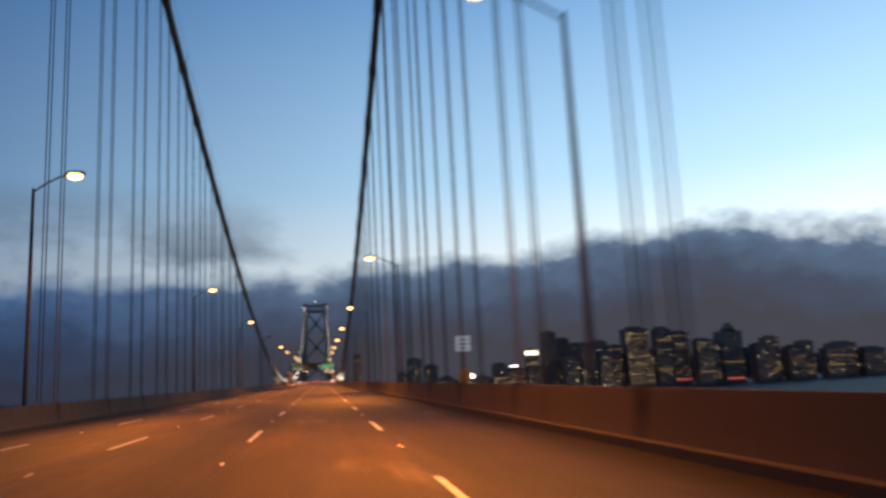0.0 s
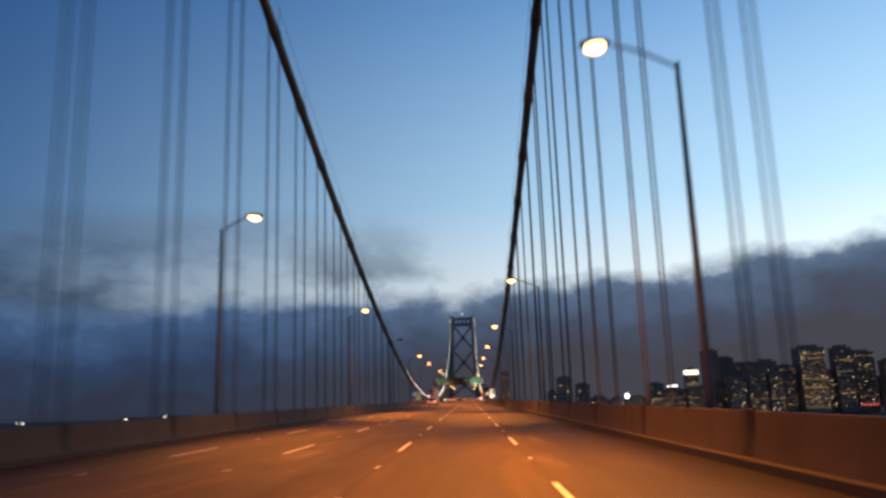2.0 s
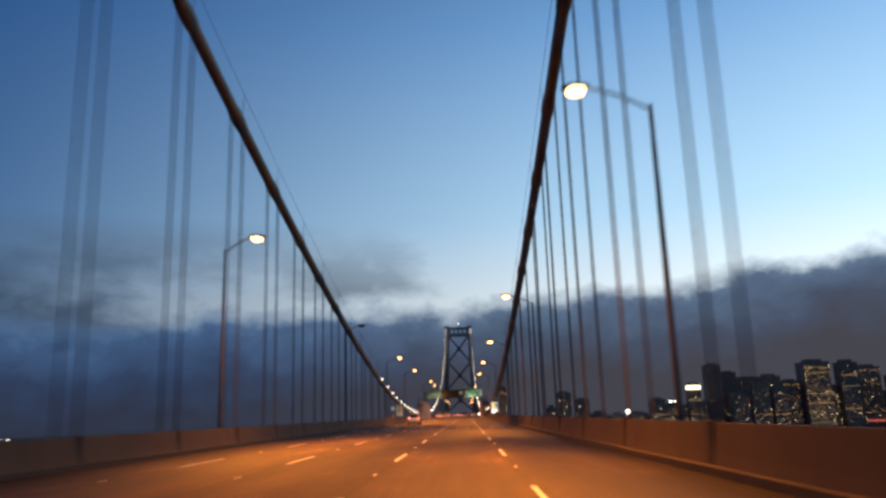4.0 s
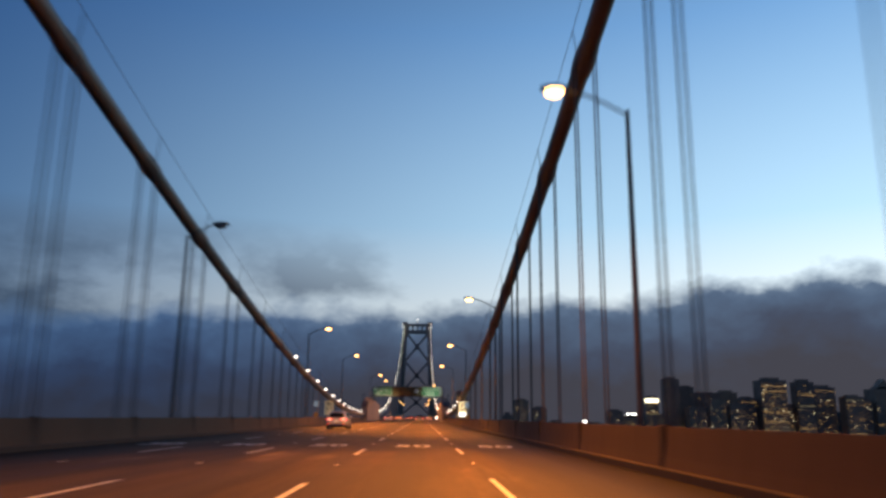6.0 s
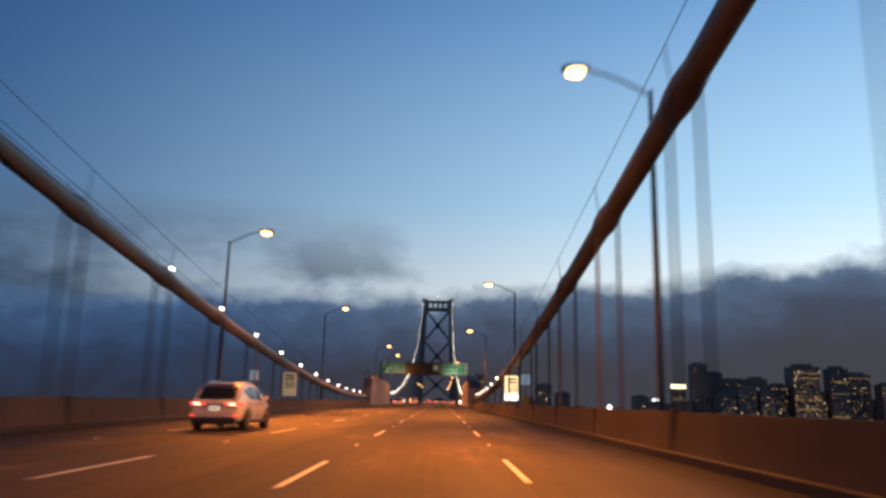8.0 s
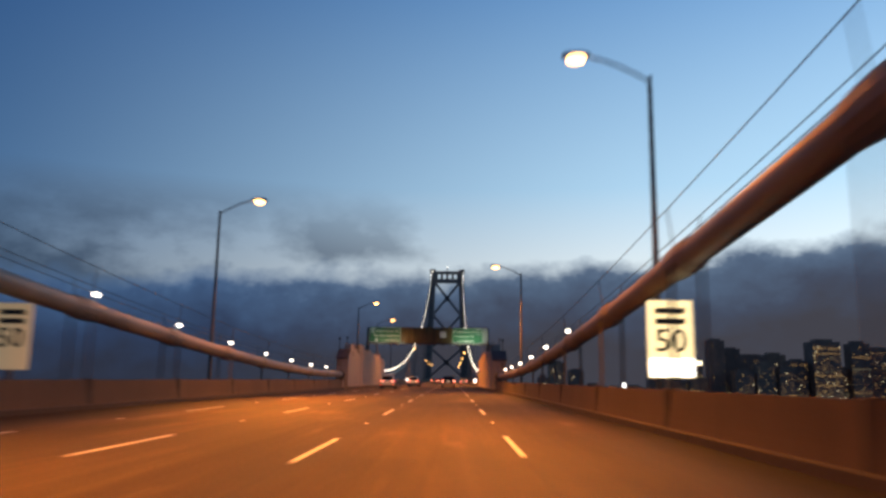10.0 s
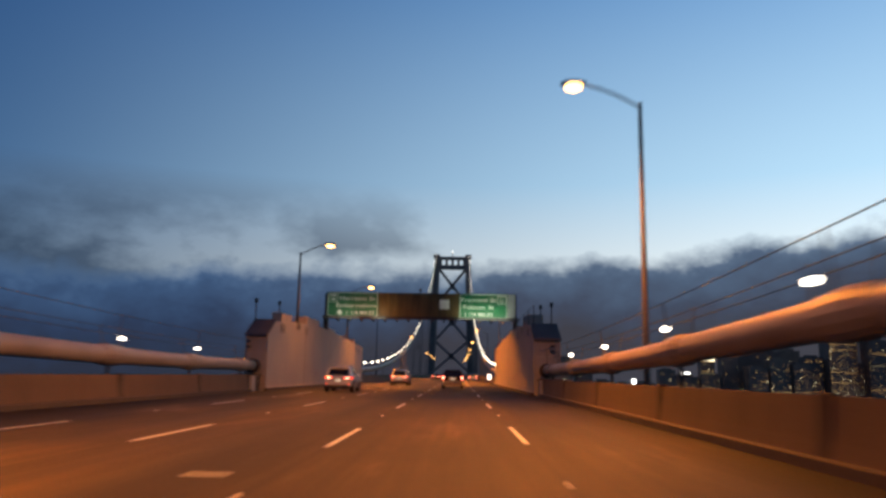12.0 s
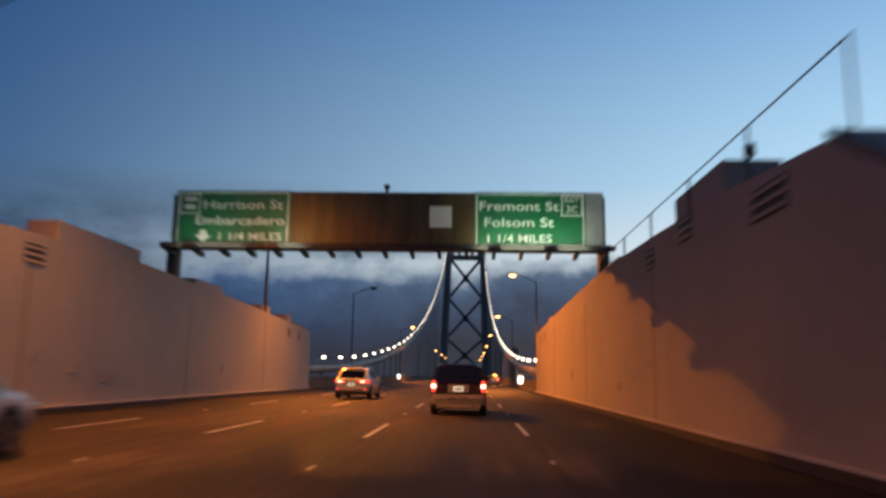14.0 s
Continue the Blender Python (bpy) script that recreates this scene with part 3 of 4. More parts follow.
# ---------------------------------------------------------------- bridge towers
def bridge_tower(y):
    home = thing("bridge_tower", "tall grey steel suspension bridge tower with crossed bracing", "bridge tower", pose(MID, y, 0), group="bridge towers")
    H = 72.9
    def half(z):
        return 9.2 + (H - z) * 0.036

    for s in (-1, 1):
        bm = bmesh.new()
        zs = (-66, 0, 22, 44, 66, H - 1.5)
        rings = []
        for z in zs:
            c, w, d = s * half(z), 1.65 + (H - z) * 0.006, 2.4 + (H - z) * 0.010
            rings.append([bm.verts.new((c + u * w, v * d, z)) for u, v in ((-1, -0.7), (-0.7, -1), (0.7, -1), (1, -0.7), (1, 0.7), (0.7, 1), (-0.7, 1), (-1, 0.7))])
        for a, b in zip(rings, rings[1:]):
            for k in range(8):
                bm.faces.new((a[k], a[(k + 1) % 8], b[(k + 1) % 8], b[k]))
        bm.faces.new(rings[0])
        bm.faces.new(rings[-1])
        part("leg", bm, TOWER, home)
        part("saddle", box(bmesh.new(), s * 9.6 - 1.9, s * 9.6 + 1.9, -3.4, 3.4, H - 1.49, H + 0.6, 0.3), TOWER, home)
        part("beacon", boxed(s * 10.6 - 0.35, s * 10.6 + 0.35, -4.2, -3.45, H - 4.2, H - 3.3), BEACON, home, "small lit lamp")
    # the portal at the top: two chords and posts, with openings between
    bm = bmesh.new()
    for z0, z1 in ((H - 2.2, H - 0.4), (H - 8.2, H - 5.6)):
        box(bm, -8.0, 8.0, -1.6, 1.6, z0, z1)
    for i in range(5):
        x = -7.2 + 3.6 * i
        box(bm, x - 0.75, x + 0.75, -1.5, 1.5, H - 5.61, H - 2.19)
    part("top_portal", bm, TOWER, home)
    for zt, zb in ((65.0, 43.5), (43.0, 21.5), (21.0, 3.0)):
        for s in (-1, 1):
            part("cross_brace", beam(bmesh.new(), (s * (half(zt) - 1.2), 0.3 * s, zt), (-s * (half(zb) - 1.2), 0.3 * s, zb), 1.5, 1.4), TOWER, home)
        part("gusset", boxed(-1.6, 1.6, -1.0, 1.0, (zt + zb) / 2 - 1.8, (zt + zb) / 2 + 1.8), TOWER, home)
    part("mast", tube(bmesh.new(), [(0, 0, H - 0.4), (0, 0, H + 2.4)], 0.25, 8), TOWER, home)
    part("beacon", boxed(-0.4, 0.4, -0.4, 0.4, H + 2.4, H + 3.1), BEACON, home, "small lit lamp")


bridge_tower(720)
bridge_tower(-36)


# ---------------------------------------------------------------- anchorage
def anchorage(side):
    """A long concrete anchor house beside the road, with a hipped sheet roof over its ends."""
    home = thing("anchor_house", "long windowless concrete anchor house with a dark hipped roof end", "anchorage", pose(MID, 0, 0), group="anchor houses", kind="structure")
    a, b = ANCHOR
    xi, xo = 8.95, (10.75 if side > 0 else 10.45)
    def sx(u, v):
        return tuple(sorted((side * u, side * v)))

    top = [(a, 3.65), (a + 2.0, 4.72), (a + 6.0, 5.02), (a + 12, 5.25), (a + 20, 5.45), (a + 33, 5.2), (a + 43, 4.9), (b, 4.65)]
    outline = [(a, -0.3)] + top + [(b, -0.3)]
    part("wall", prism(bmesh.new(), outline, "x", *sx(xi, xo)), ANCHOR_WALL, home)
    # sloping end roof, a sheet laid over the first metres
    part("end_roof", prism(bmesh.new(), [(a - 0.25, 3.60), (a + 2.1, 4.80), (a + 2.1, 4.92), (a - 0.25, 3.72)], "x", *sx(xi + 0.02, xo + 0.05)), ROOF, home, "dark slate-blue sheet roof")
    part("end_roof", prism(bmesh.new(), [(b - 5, 4.85), (b + 0.2, 4.66), (b + 0.2, 4.76), (b - 5, 4.98)], "x", *sx(xi + 0.16, xo + 0.2)), ROOF, home)
    if side > 0:
        boxes = ((a + 7, a + 10.8, 4.9, 5.92, 9.15, 10.4), (a + 19.5, a + 22, 5.2, 5.85, 9.4, 10.4), (a + 32, a + 36, 4.9, 5.7, 9.6, 10.4), (a + 44, a + 46, 4.7, 5.5, 9.4, 10.4))
    else:
        boxes = ((a + 6.5, a + 10, 4.9, 5.75, 9.6, 10.4), (a + 14.5, a + 20.5, 5.2, 6.05, 9.3, 10.4), (a + 27, a + 31, 5.2, 5.8, 9.5, 10.4), (a + 38.5, a + 40.5, 4.8, 5.6, 9.4, 10.4), (a + 45, a + 46.5, 4.7, 5.5, 9.4, 10.4))
    for y0, y1, z0, z1, u0, u1 in boxes:
        u = sx(u0, u1)
        part("roof_box", box(bmesh.new(), u[0], u[1], y0, y1, z0, z1, 0.05), ANCHOR_WALL, home)
    for y, z, w in ((a + 4.2, 4.38, 1.5), (a + 9.2, 4.85, 1.1), (a + 12.8, 4.65, 1.0), (a + 44.0, 4.1, 0.8), (a + 47.0, 4.0, 0.6)):
        frame_u = sx(xi - 0.012, xi + 0.05)
        part("vent_recess", boxed(frame_u[0], frame_u[1], y - w / 2, y + w / 2, z - 0.30, z + 0.30), BLACK, home)
        for i in range(3):
            u = sx(xi - 0.05, xi - 0.013)
            part("vent_slat", boxed(u[0], u[1], y - w / 2, y + w / 2, z - 0.26 + 0.2 * i, z - 0.18 + 0.2 * i), ANCHOR_WALL, home)
    for y, z, w, h in ((a + 13.2, 1.75, 0.35, 0.25), (a + 15.6, 1.35, 0.5, 0.3), (a + 17.8, 1.05, 0.8, 0.3), (a + 30.0, 1.5, 0.4, 0.5)):
        u = sx(xi - 0.035, xi - 0.003)
        part("wall_plate", boxed(u[0], u[1], y - w / 2, y + w / 2, z - h / 2, z + h / 2), PALE_PATCH, home)
    for y in (a + 12.6, a + 25.2, a + 37.8):
        u = sx(xi - 0.006, xi + 0.02)
        part("wall_joint", boxed(u[0], u[1], y - 0.03, y + 0.03, 0.2, 4.6), BARRIER, home)
    u = sx(xi - 0.16, xi - 0.004)
    part("wall_foot", box(bmesh.new(), u[0], u[1], a - 0.2, b, -0.3, 0.17, 0.02), KERB_DARK, home, "dark concrete footing")
    u = sx(xi - 0.175, xi - 0.004)
    part("foot_coping", box(bmesh.new(), u[0], u[1], a - 0.2, b, 0.173, 0.225, 0.012), COPING, home, "pale coping strip")
    # cable mouth, hood and shelves on the end wall
    cx = 9.78
    u = sx(cx - 0.7, cx + 0.6)
    part("cable_hood", box(bmesh.new(), u[0], u[1], a - 0.14, a - 0.004, 0.95, 2.55, 0.04), ANCHOR_WALL, home)
    part("cable_collar", tube(bmesh.new(), [(side * cx, a - 0.7, 1.62), (side * cx, a - 0.139, 1.62)], 0.47, 18), DARK_STEEL, home)
    for z in (2.9, 3.25):
        u = sx(cx + 0.3, cx + 0.55)
        part("rope_bracket", boxed(u[0], u[1], a - 0.4, a - 0.003, z - 0.05, z + 0.05), DARK_STEEL, home)
    u = sx(cx - 0.6, cx + 0.9)
    part("cable_shelf", boxed(u[0], u[1], a - 1.6, a - 0.145, 1.0, 1.08), DARK_STEEL, home)
    u = sx(9.14, 9.62)
    part("end_post", box(bmesh.new(), u[0], u[1], a - 2.75, a - 1.85, -0.3, 1.0, 0.04), ANCHOR_WALL, home, "pale concrete end post")
    u = sx(9.32, 9.66)
    part("end_block", box(bmesh.new(), u[0], u[1], a - 1.845, a - 0.15, -0.3, 0.94, 0.03), BARRIER, home)
    # antenna poles and the roof rail
    for y, h in ((a + 1.9, 6.15), (a + 8.8, 6.6)):
        part("aerial_pole", tube(bmesh.new(), [(side * 10.4, y, 4.6), (side * 10.4, y, h)], 0.045, 8), DARK_STEEL, home)
        part("aerial_box", box(bmesh.new(), side * 10.4 - 0.11, side * 10.4 + 0.11, y - 0.1, y + 0.1, h - 0.1, h + 0.22, 0.03), DARK_STEEL, home)
    if side < 0:
        return
    posts = [a + 1.6 + 3.9 * i for i in range(6)]
    for y in posts:
        part("rail_post", tube(bmesh.new(), [(side * 9.13, y, 4.5), (side * 9.13, y, 6.12)], 0.03, 6), DARK_STEEL, home)
    part("rail_wire", tube(bmesh.new(), [(side * 9.13, y, 6.11) for y in posts], 0.018, 6), DARK_STEEL, home)


anchorage(-1)
anchorage(1)


# ---------------------------------------------------------------- street lamps
def street_lamp(x, y, reach, lit=True, foot=0.9, light=True, top=11.05, power=1.0, tilt=17, spread=0.235, wide=False, bulb=0.3):
    """A tall tapered steel pole with a curved arm and a cobra head."""
    home = thing("street_lamp", "tall galvanised street lamp with a curved arm, " + ("lit orange" if lit else "unlit"), "street lamp", pose(x, y, 0), group="roadway lamps")
    part("pole", tube(bmesh.new(), [(0, 0, foot - 1.3), (0, 0, foot + 0.5), (0, 0, top)], 0, 10, radii=(0.13, 0.12, 0.07)), GALVANISED, home, smooth=True)
    part("base_plate", box(bmesh.new(), -0.24, 0.24, -0.24, 0.24, foot - 1.4, foot - 0.9, 0.02), GALVANISED, home)
    arm = [(reach * s, 0, top - 0.15 + 0.85 * math.sin(s * math.pi / 2)) for s in (0, 0.2, 0.4, 0.6, 0.8)]
    part("arm", tube(bmesh.new(), arm, 0.045, 8), GALVANISED, home, smooth=True)
    z = top + 0.66
    bm = bmesh.new()
    bmesh.ops.create_uvsphere(bm, u_segments=20, v_segments=12, radius=1.0)
    bmesh.ops.scale(bm, vec=(0.50, 0.22, 0.13), verts=bm.verts)
    bmesh.ops.translate(bm, vec=(reach, 0, z + 0.06), verts=bm.verts)
    head = part("lamp_head", bm, GALVANISED, home, smooth=True)
    bm = bmesh.new()
    bmesh.ops.create_uvsphere(bm, u_segments=20, v_segments=12, radius=1.0)
    bmesh.ops.scale(bm, vec=(0.34, 0.22, 0.18), verts=bm.verts)
    bmesh.ops.translate(bm, vec=(reach, 0, z - 0.05), verts=bm.verts)
    lens = part("lens", bm, SODIUM_LENS if lit else DEAD_LENS, head, "glowing orange lens" if lit else "dark glass lens", smooth=True)
    lens.visible_shadow = False
    if lit and light:
        data = bpy.data.lights.new("sodium_lamp", "SPOT")
        data.energy, data.color, data.shadow_soft_size = LAMP_WATTS * power, SODIUM, bulb
        data.spot_size, data.spot_blend = radians(168 if wide else 160), 0.6 if wide else 0.9
        lamp = new("sodium_lamp", data)
        lamp.parent = head
        lamp.matrix_basis = pose(reach, 0, z - 0.25, 0, -tilt if reach > 0 else tilt, 0) @ Matrix.Diagonal((spread, 1, 1, 1))


for y in (21.0, 66.6, 112.2, 156.6, 201.0, 246.1, 292.3):
    street_lamp(10.45, y, -2.38, power=0.62 if y < 50 else 0.88 if y < 120 else 0.82 if y < 290 else 0.45, tilt=19 if y < 200 else 22, spread=0.20 if y < 200 else 0.235 if y < 290 else 0.29, wide=y > 290)
# under the high cable the poles stand close behind the parapet; where it comes down they stand outside it
for y in (-6.2, 39.4, 85.6, 130.9, 175.3):
    street_lamp(-9.45, y, 1.83, lit=(y != 175.3), power=0.15 if y < 0 else 0.42 if y < 90 else 0.82, tilt=24, spread=0.235)
for y in (226.0, 266.8):
    street_lamp(-9.98, y, 2.35, power=1.0, tilt=24, spread=0.235)
street_lamp(-8.97, 326.6, 2.42, foot=6.0, top=10.9, power=0.14, tilt=16, spread=0.25, wide=True)
street_lamp(-9.25, 356.0, 2.7, foot=5.8, top=10.85, power=0.37, tilt=42, spread=0.5, wide=True, bulb=0.07)
# beyond the anchorage the lamps step down towards the tower
for i in range(8):
    y = 384.0 + 45.5 * i
    street_lamp(10.45, y, -2.38, light=(i < 2), top=11.05 - min(2.6, 0.014 * (y - 368)))
for y in (396.0, 455.0, 505.0, 551.0, 596.0, 643.0):
    street_lamp(-9.98, y, 2.35, lit=y not in (396.0, 505.0), light=(y == 455.0), top=11.05 - min(2.6, 0.014 * (y - 368)))


# ---------------------------------------------------------------- overhead sign
def lettering(words, height, width, mat, x, z, y, parent, name="letter"):
    """A line of words, every letter a part of its own."""
    me = text_mesh(words, height, mat, 1.0, 0.008, height * 0.008)
    xs = [v.co.x for v in me.vertices]
    me.transform(Matrix.Diagonal((width / (max(xs) - min(xs)), 1, 1, 1)))
    bm = bmesh.new()
    bm.from_mesh(me)
    bpy.data.meshes.remove(me)
    bm.verts.ensure_lookup_table()
    left, pieces = set(bm.verts), []
    while left:
        stack, isle = [left.pop()], []
        while stack:
            v = stack.pop()
            isle.append(v)
            for e in v.link_edges:
                o = e.other_vert(v)
                if o in left:
                    left.remove(o)
                    stack.append(o)
        pieces.append((min(v.co.x for v in isle), max(v.co.x for v in isle), isle))
    pieces.sort(key=lambda q: q[0])
    glyphs = []
    for a, b, isle in pieces:
        if glyphs and a < glyphs[-1][1] - 0.25 * (b - a):
            glyphs[-1] = (glyphs[-1][0], max(b, glyphs[-1][1]), glyphs[-1][2] + isle)
        else:
            glyphs.append((a, b, isle))
    for a, b, isle in glyphs:
        inside, out = set(isle), bmesh.new()
        made = {v: out.verts.new(v.co) for v in isle}
        for f in bm.faces:
            if f.verts[0] in inside:
                out.faces.new([made[v] for v in f.verts])
        part(name, out, mat, parent).location = (x, y, z)
    bm.free()


def border(bm, x0, x1, z0, z1, y, w):
    box(bm, x0, x1, y, y + 0.012, z0, z0 + w)
    box(bm, x0, x1, y, y + 0.012, z1 - w, z1)
    box(bm, x0, x0 + w, y, y + 0.012, z0 + w, z1 - w)
    box(bm, x1 - w, x1, y, y + 0.012, z0 + w, z1 - w)
    return bm


def overhead_sign():
    home = thing("overhead_sign", "wide overhead sign with two green exit panels beside a covered board", "road sign", pose(0, 340.2, 0))
    z0, z1 = 6.72, 9.19
    part("beam", box(bmesh.new(), -9.3, 9.75, 0.35, 0.75, z0 + 0.1, z1 - 0.1, 0.04), DARK_STEEL, home)
    left = part("sign_panel", boxed(-9.0, -3.95, 0, 0.12, z0, z1), GREEN, home, "green exit panel with white letters")
    part("covered_board", boxed(-3.94, 4.07, 0.02, 0.14, z0, z1 - 0.02), SIGN_BACK, home, "brown weathered covered board")
    for i in range(26):
        x = -3.9 + 0.31 * i
        part("board_rib", boxed(x, x + 0.05, -0.01, 0.02, z0 + 0.02, z1 - 0.05), SIGN_BACK, home)
    part("patch_plate", boxed(2.15, 3.1, -0.03, -0.012, 7.62, 8.55), SIGN_WHITE, home, "blank pale square plate")
    right = part("sign_panel", boxed(4.08, 8.86, 0, 0.12, z0, z1), GREEN, home, "green exit panel with white letters")
    part("end_panel", boxed(8.87, 9.6, 0, 0.12, z0, z1), SIGN_GREY, home, "bare grey metal end panel")
    part("panel_border", border(bmesh.new(), -8.93, -4.02, z0 + 0.06, z1 - 0.06, -0.013, 0.06), SIGN_WHITE, left)
    part("panel_border", border(bmesh.new(), 4.15, 8.79, z0 + 0.06, z1 - 0.06, -0.013, 0.06), SIGN_WHITE, right)
    yy = -0.012
    lettering("Harrison St", 0.40, 3.5, SIGN_WHITE, -6.05, 8.55, yy, left)
    lettering("Embarcadero", 0.40, 3.9, SIGN_WHITE, -6.15, 7.84, yy, left)
    lettering("1 1/4 MILES", 0.36, 2.75, SIGN_WHITE, -5.72, 7.13, yy, left)
    arrow = prism(bmesh.new(), [(0.0, -0.26), (0.34, 0.04), (0.16, 0.06), (0.12, 0.28), (-0.12, 0.28), (-0.16, 0.06), (-0.34, 0.04)], "y", -0.014, -0.001)
    part("arrow", arrow, SIGN_WHITE, left).location = (-7.75, 0, 7.15)
    tab = border(bmesh.new(), -8.85, -7.95, 8.15, 9.07, -0.014, 0.05)
    part("exit_tab", tab, SIGN_WHITE, left)
    for z, w in ((8.82, 0.55), (8.46, 0.45)):
        part("exit_tab_bar", boxed(-8.4 - w / 2, -8.4 + w / 2, -0.014, -0.001, z - 0.1, z + 0.1), SIGN_WHITE, left)
    lettering("Fremont St", 0.40, 3.42, SIGN_WHITE, 5.98, 8.55, yy, right)
    lettering("Folsom St", 0.40, 2.98, SIGN_WHITE, 5.98, 7.84, yy, right)
    lettering("1 1/4 MILES", 0.36, 2.75, SIGN_WHITE, 5.98, 7.13, yy, right)
    part("exit_tab", border(bmesh.new(), 7.82, 8.72, 8.15, 9.07, -0.014, 0.05), SIGN_WHITE, right)
    lettering("EXIT", 0.22, 0.62, SIGN_WHITE, 8.27, 8.85, yy, right)
    lettering("2C", 0.30, 0.50, SIGN_WHITE, 8.27, 8.44, yy, right)
    part("walkway", box(bmesh.new(), -9.3, 9.75, -0.75, 0.30, 6.56, 6.66, 0.02), DARK_STEEL, home)
    part("walkway_rail", boxed(-9.3, 9.75, -0.80, -0.76, 6.52, 6.76), DARK_STEEL, home)
    bracket = mesh_of("bracket", prism(bmesh.new(), [(-1.15, 6.50), (0.5, 6.50), (0.5, 6.30), (0.1, 6.28), (-1.15, 6.42)], "x", -0.07, 0.07), DARK_STEEL)
    fixture = mesh_of("sign_lamp", box(bmesh.new(), -0.28, 0.28, -1.45, -1.05, 6.44, 6.62, 0.03), GALVANISED)
    for i in range(17):
        x = -9.0 + 1.16 * i
        part("bracket", bracket, None, home).location.x = x
        if i in (1, 4, 12, 14, 16):
            part("sign_lamp", fixture, None, home).location.x = x
    for x in (-9.15, 9.65):
        part("post", box(bmesh.new(), x - 0.22, x + 0.22, 0.2, 0.8, 5.2, 6.9, 0.02), DARK_STEEL, home)
    part("camera_mast", tube(bmesh.new(), [(0.2, 0.5, 9.0), (0.2, 0.5, 9.45)], 0.06, 8), DARK_STEEL, home)
    part("camera_head", box(bmesh.new(), 0.08, 0.32, 0.35, 0.65, 9.45, 9.62, 0.03), DARK_STEEL, home)
    # added area lights for headlamp shine on the panels; the fixtures are unlit
    for x, long, share in ((-7.2, 2.8, 0.20), (-3.9, 1.3, 0.16), (6.5, 4.6, 0.85)):
        data = bpy.data.lights.new("sign_fill", "AREA")
        data.shape, data.size, data.size_y, data.energy, data.color = "RECTANGLE", long, 0.2, SIGN_FILL_WATTS * share, (0.92, 1.0, 0.72)
        lamp = new("sign_fill", data)
        lamp.parent = home
        lamp.matrix_basis = look((x, -1.25, 6.66), (x, 0.0, 8.0))


overhead_sign()


# ---------------------------------------------------------------- roadside signs
def speed_sign(x, y, lit):
    home = thing("speed_sign", "roadside speed sign on a post, " + ("bright lower screen lit" if lit else "dim yellow with an added glow"), "road sign", pose(x, y, 0), group="speed signs")
    part("post", boxed(-0.07, 0.07, 0.09, 0.23, -0.6, 3.3), GALVANISED, home)
    part("panel", box(bmesh.new(), -0.6, 0.6, 0, 0.08, 1.35, 3.4, 0.02), SPEED_FACE if lit else SPEED_SHINE, home)
    if lit:
        part("screen", boxed(-0.58, 0.58, -0.03, -0.004, 1.38, 1.86), SPEED_WHITE, home, "glowing white screen")
    lettering("50", 0.62, 0.82, BLACK, 0, 2.3, -0.012, home, "digit")
    for z, w in ((3.12, 0.8), (2.84, 0.8)):
        part("word_bar", boxed(-w / 2, w / 2, -0.012, -0.002, z - 0.08, z + 0.08), BLACK, home)


def call_box(x, y):
    home = thing("call_box", "yellow roadside call box, pale blue sign above given a reflection glow", "call box", pose(x, y, 0), group="call boxes")
    part("post", tube(bmesh.new(), [(0, 0, -0.6), (0, 0, 3.1)], 0.04, 8), GALVANISED, home)
    part("box", box(bmesh.new(), -0.25, 0.25, -0.30, -0.045, 1.08, 1.62, 0.04), CALL_YELLOW, home)
    part("sign", box(bmesh.new(), -0.29, 0.29, -0.075, -0.045, 2.42, 3.08, 0.01), CALL_SHINE, home)
    for z, w in ((2.55, 0.17), (2.73, 0.21), (2.92, 0.19)):
        part("sign_bar", boxed(-w, w, -0.086, -0.077, z - 0.035, z + 0.035), CALL_INK, home)


def lit_marker(x, y):
    home = thing("lit_marker", "small white lit sign panel on a short post", "road sign", pose(x, y, 0), group="lit markers")
    part("post", boxed(-0.04, 0.04, 0.05, 0.13, 0.165, 1.1), GALVANISED, home)
    panel = part("panel", box(bmesh.new(), -0.3, 0.3, 0, 0.045, 0.55, 1.4, 0.015), SIGN_GREY, home)
    part("lit_face", boxed(-0.26, 0.26, -0.012, -0.001, 0.6, 1.35), SPEED_WHITE, panel, "glowing white face")


lit_marker(9.12, 388.0)
lit_marker(-8.95, 443.0)
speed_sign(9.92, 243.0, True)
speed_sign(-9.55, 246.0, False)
for x, y in ((9.8, 231.5), (-9.75, 234.0), (9.8, 35.0)):
    call_box(x, y)


# ---------------------------------------------------------------- vehicles
def loft(bm, stations, ring):
    rows = [[bm.verts.new((x, st[0], z)) for x, z in ring(*st[1:])] for st in stations]
    n = len(rows[0])
    for a, b in zip(rows, rows[1:]):
        for k in range(n):
            bm.faces.new((a[k], a[(k + 1) % n], b[(k + 1) % n], b[k]))
    bm.faces.new(rows[0])
    bm.faces.new(rows[-1])
    return bm


def hull_ring(w, zb, zt):
    h = zt - zb
    return [(-w * 0.92, zb), (w * 0.92, zb), (w * 0.985, zb + 0.12 * h), (w, zb + 0.42 * h), (w * 0.985, zb + 0.80 * h), (w * 0.93, zt),
            (-w * 0.93, zt), (-w * 0.985, zb + 0.80 * h), (-w, zb + 0.42 * h), (-w * 0.985, zb + 0.12 * h)]


def shaded(ob):
    for p in ob.data.polygons:
        p.use_smooth = True
    ob.data.set_sharp_from_angle(angle=radians(32))
    return ob


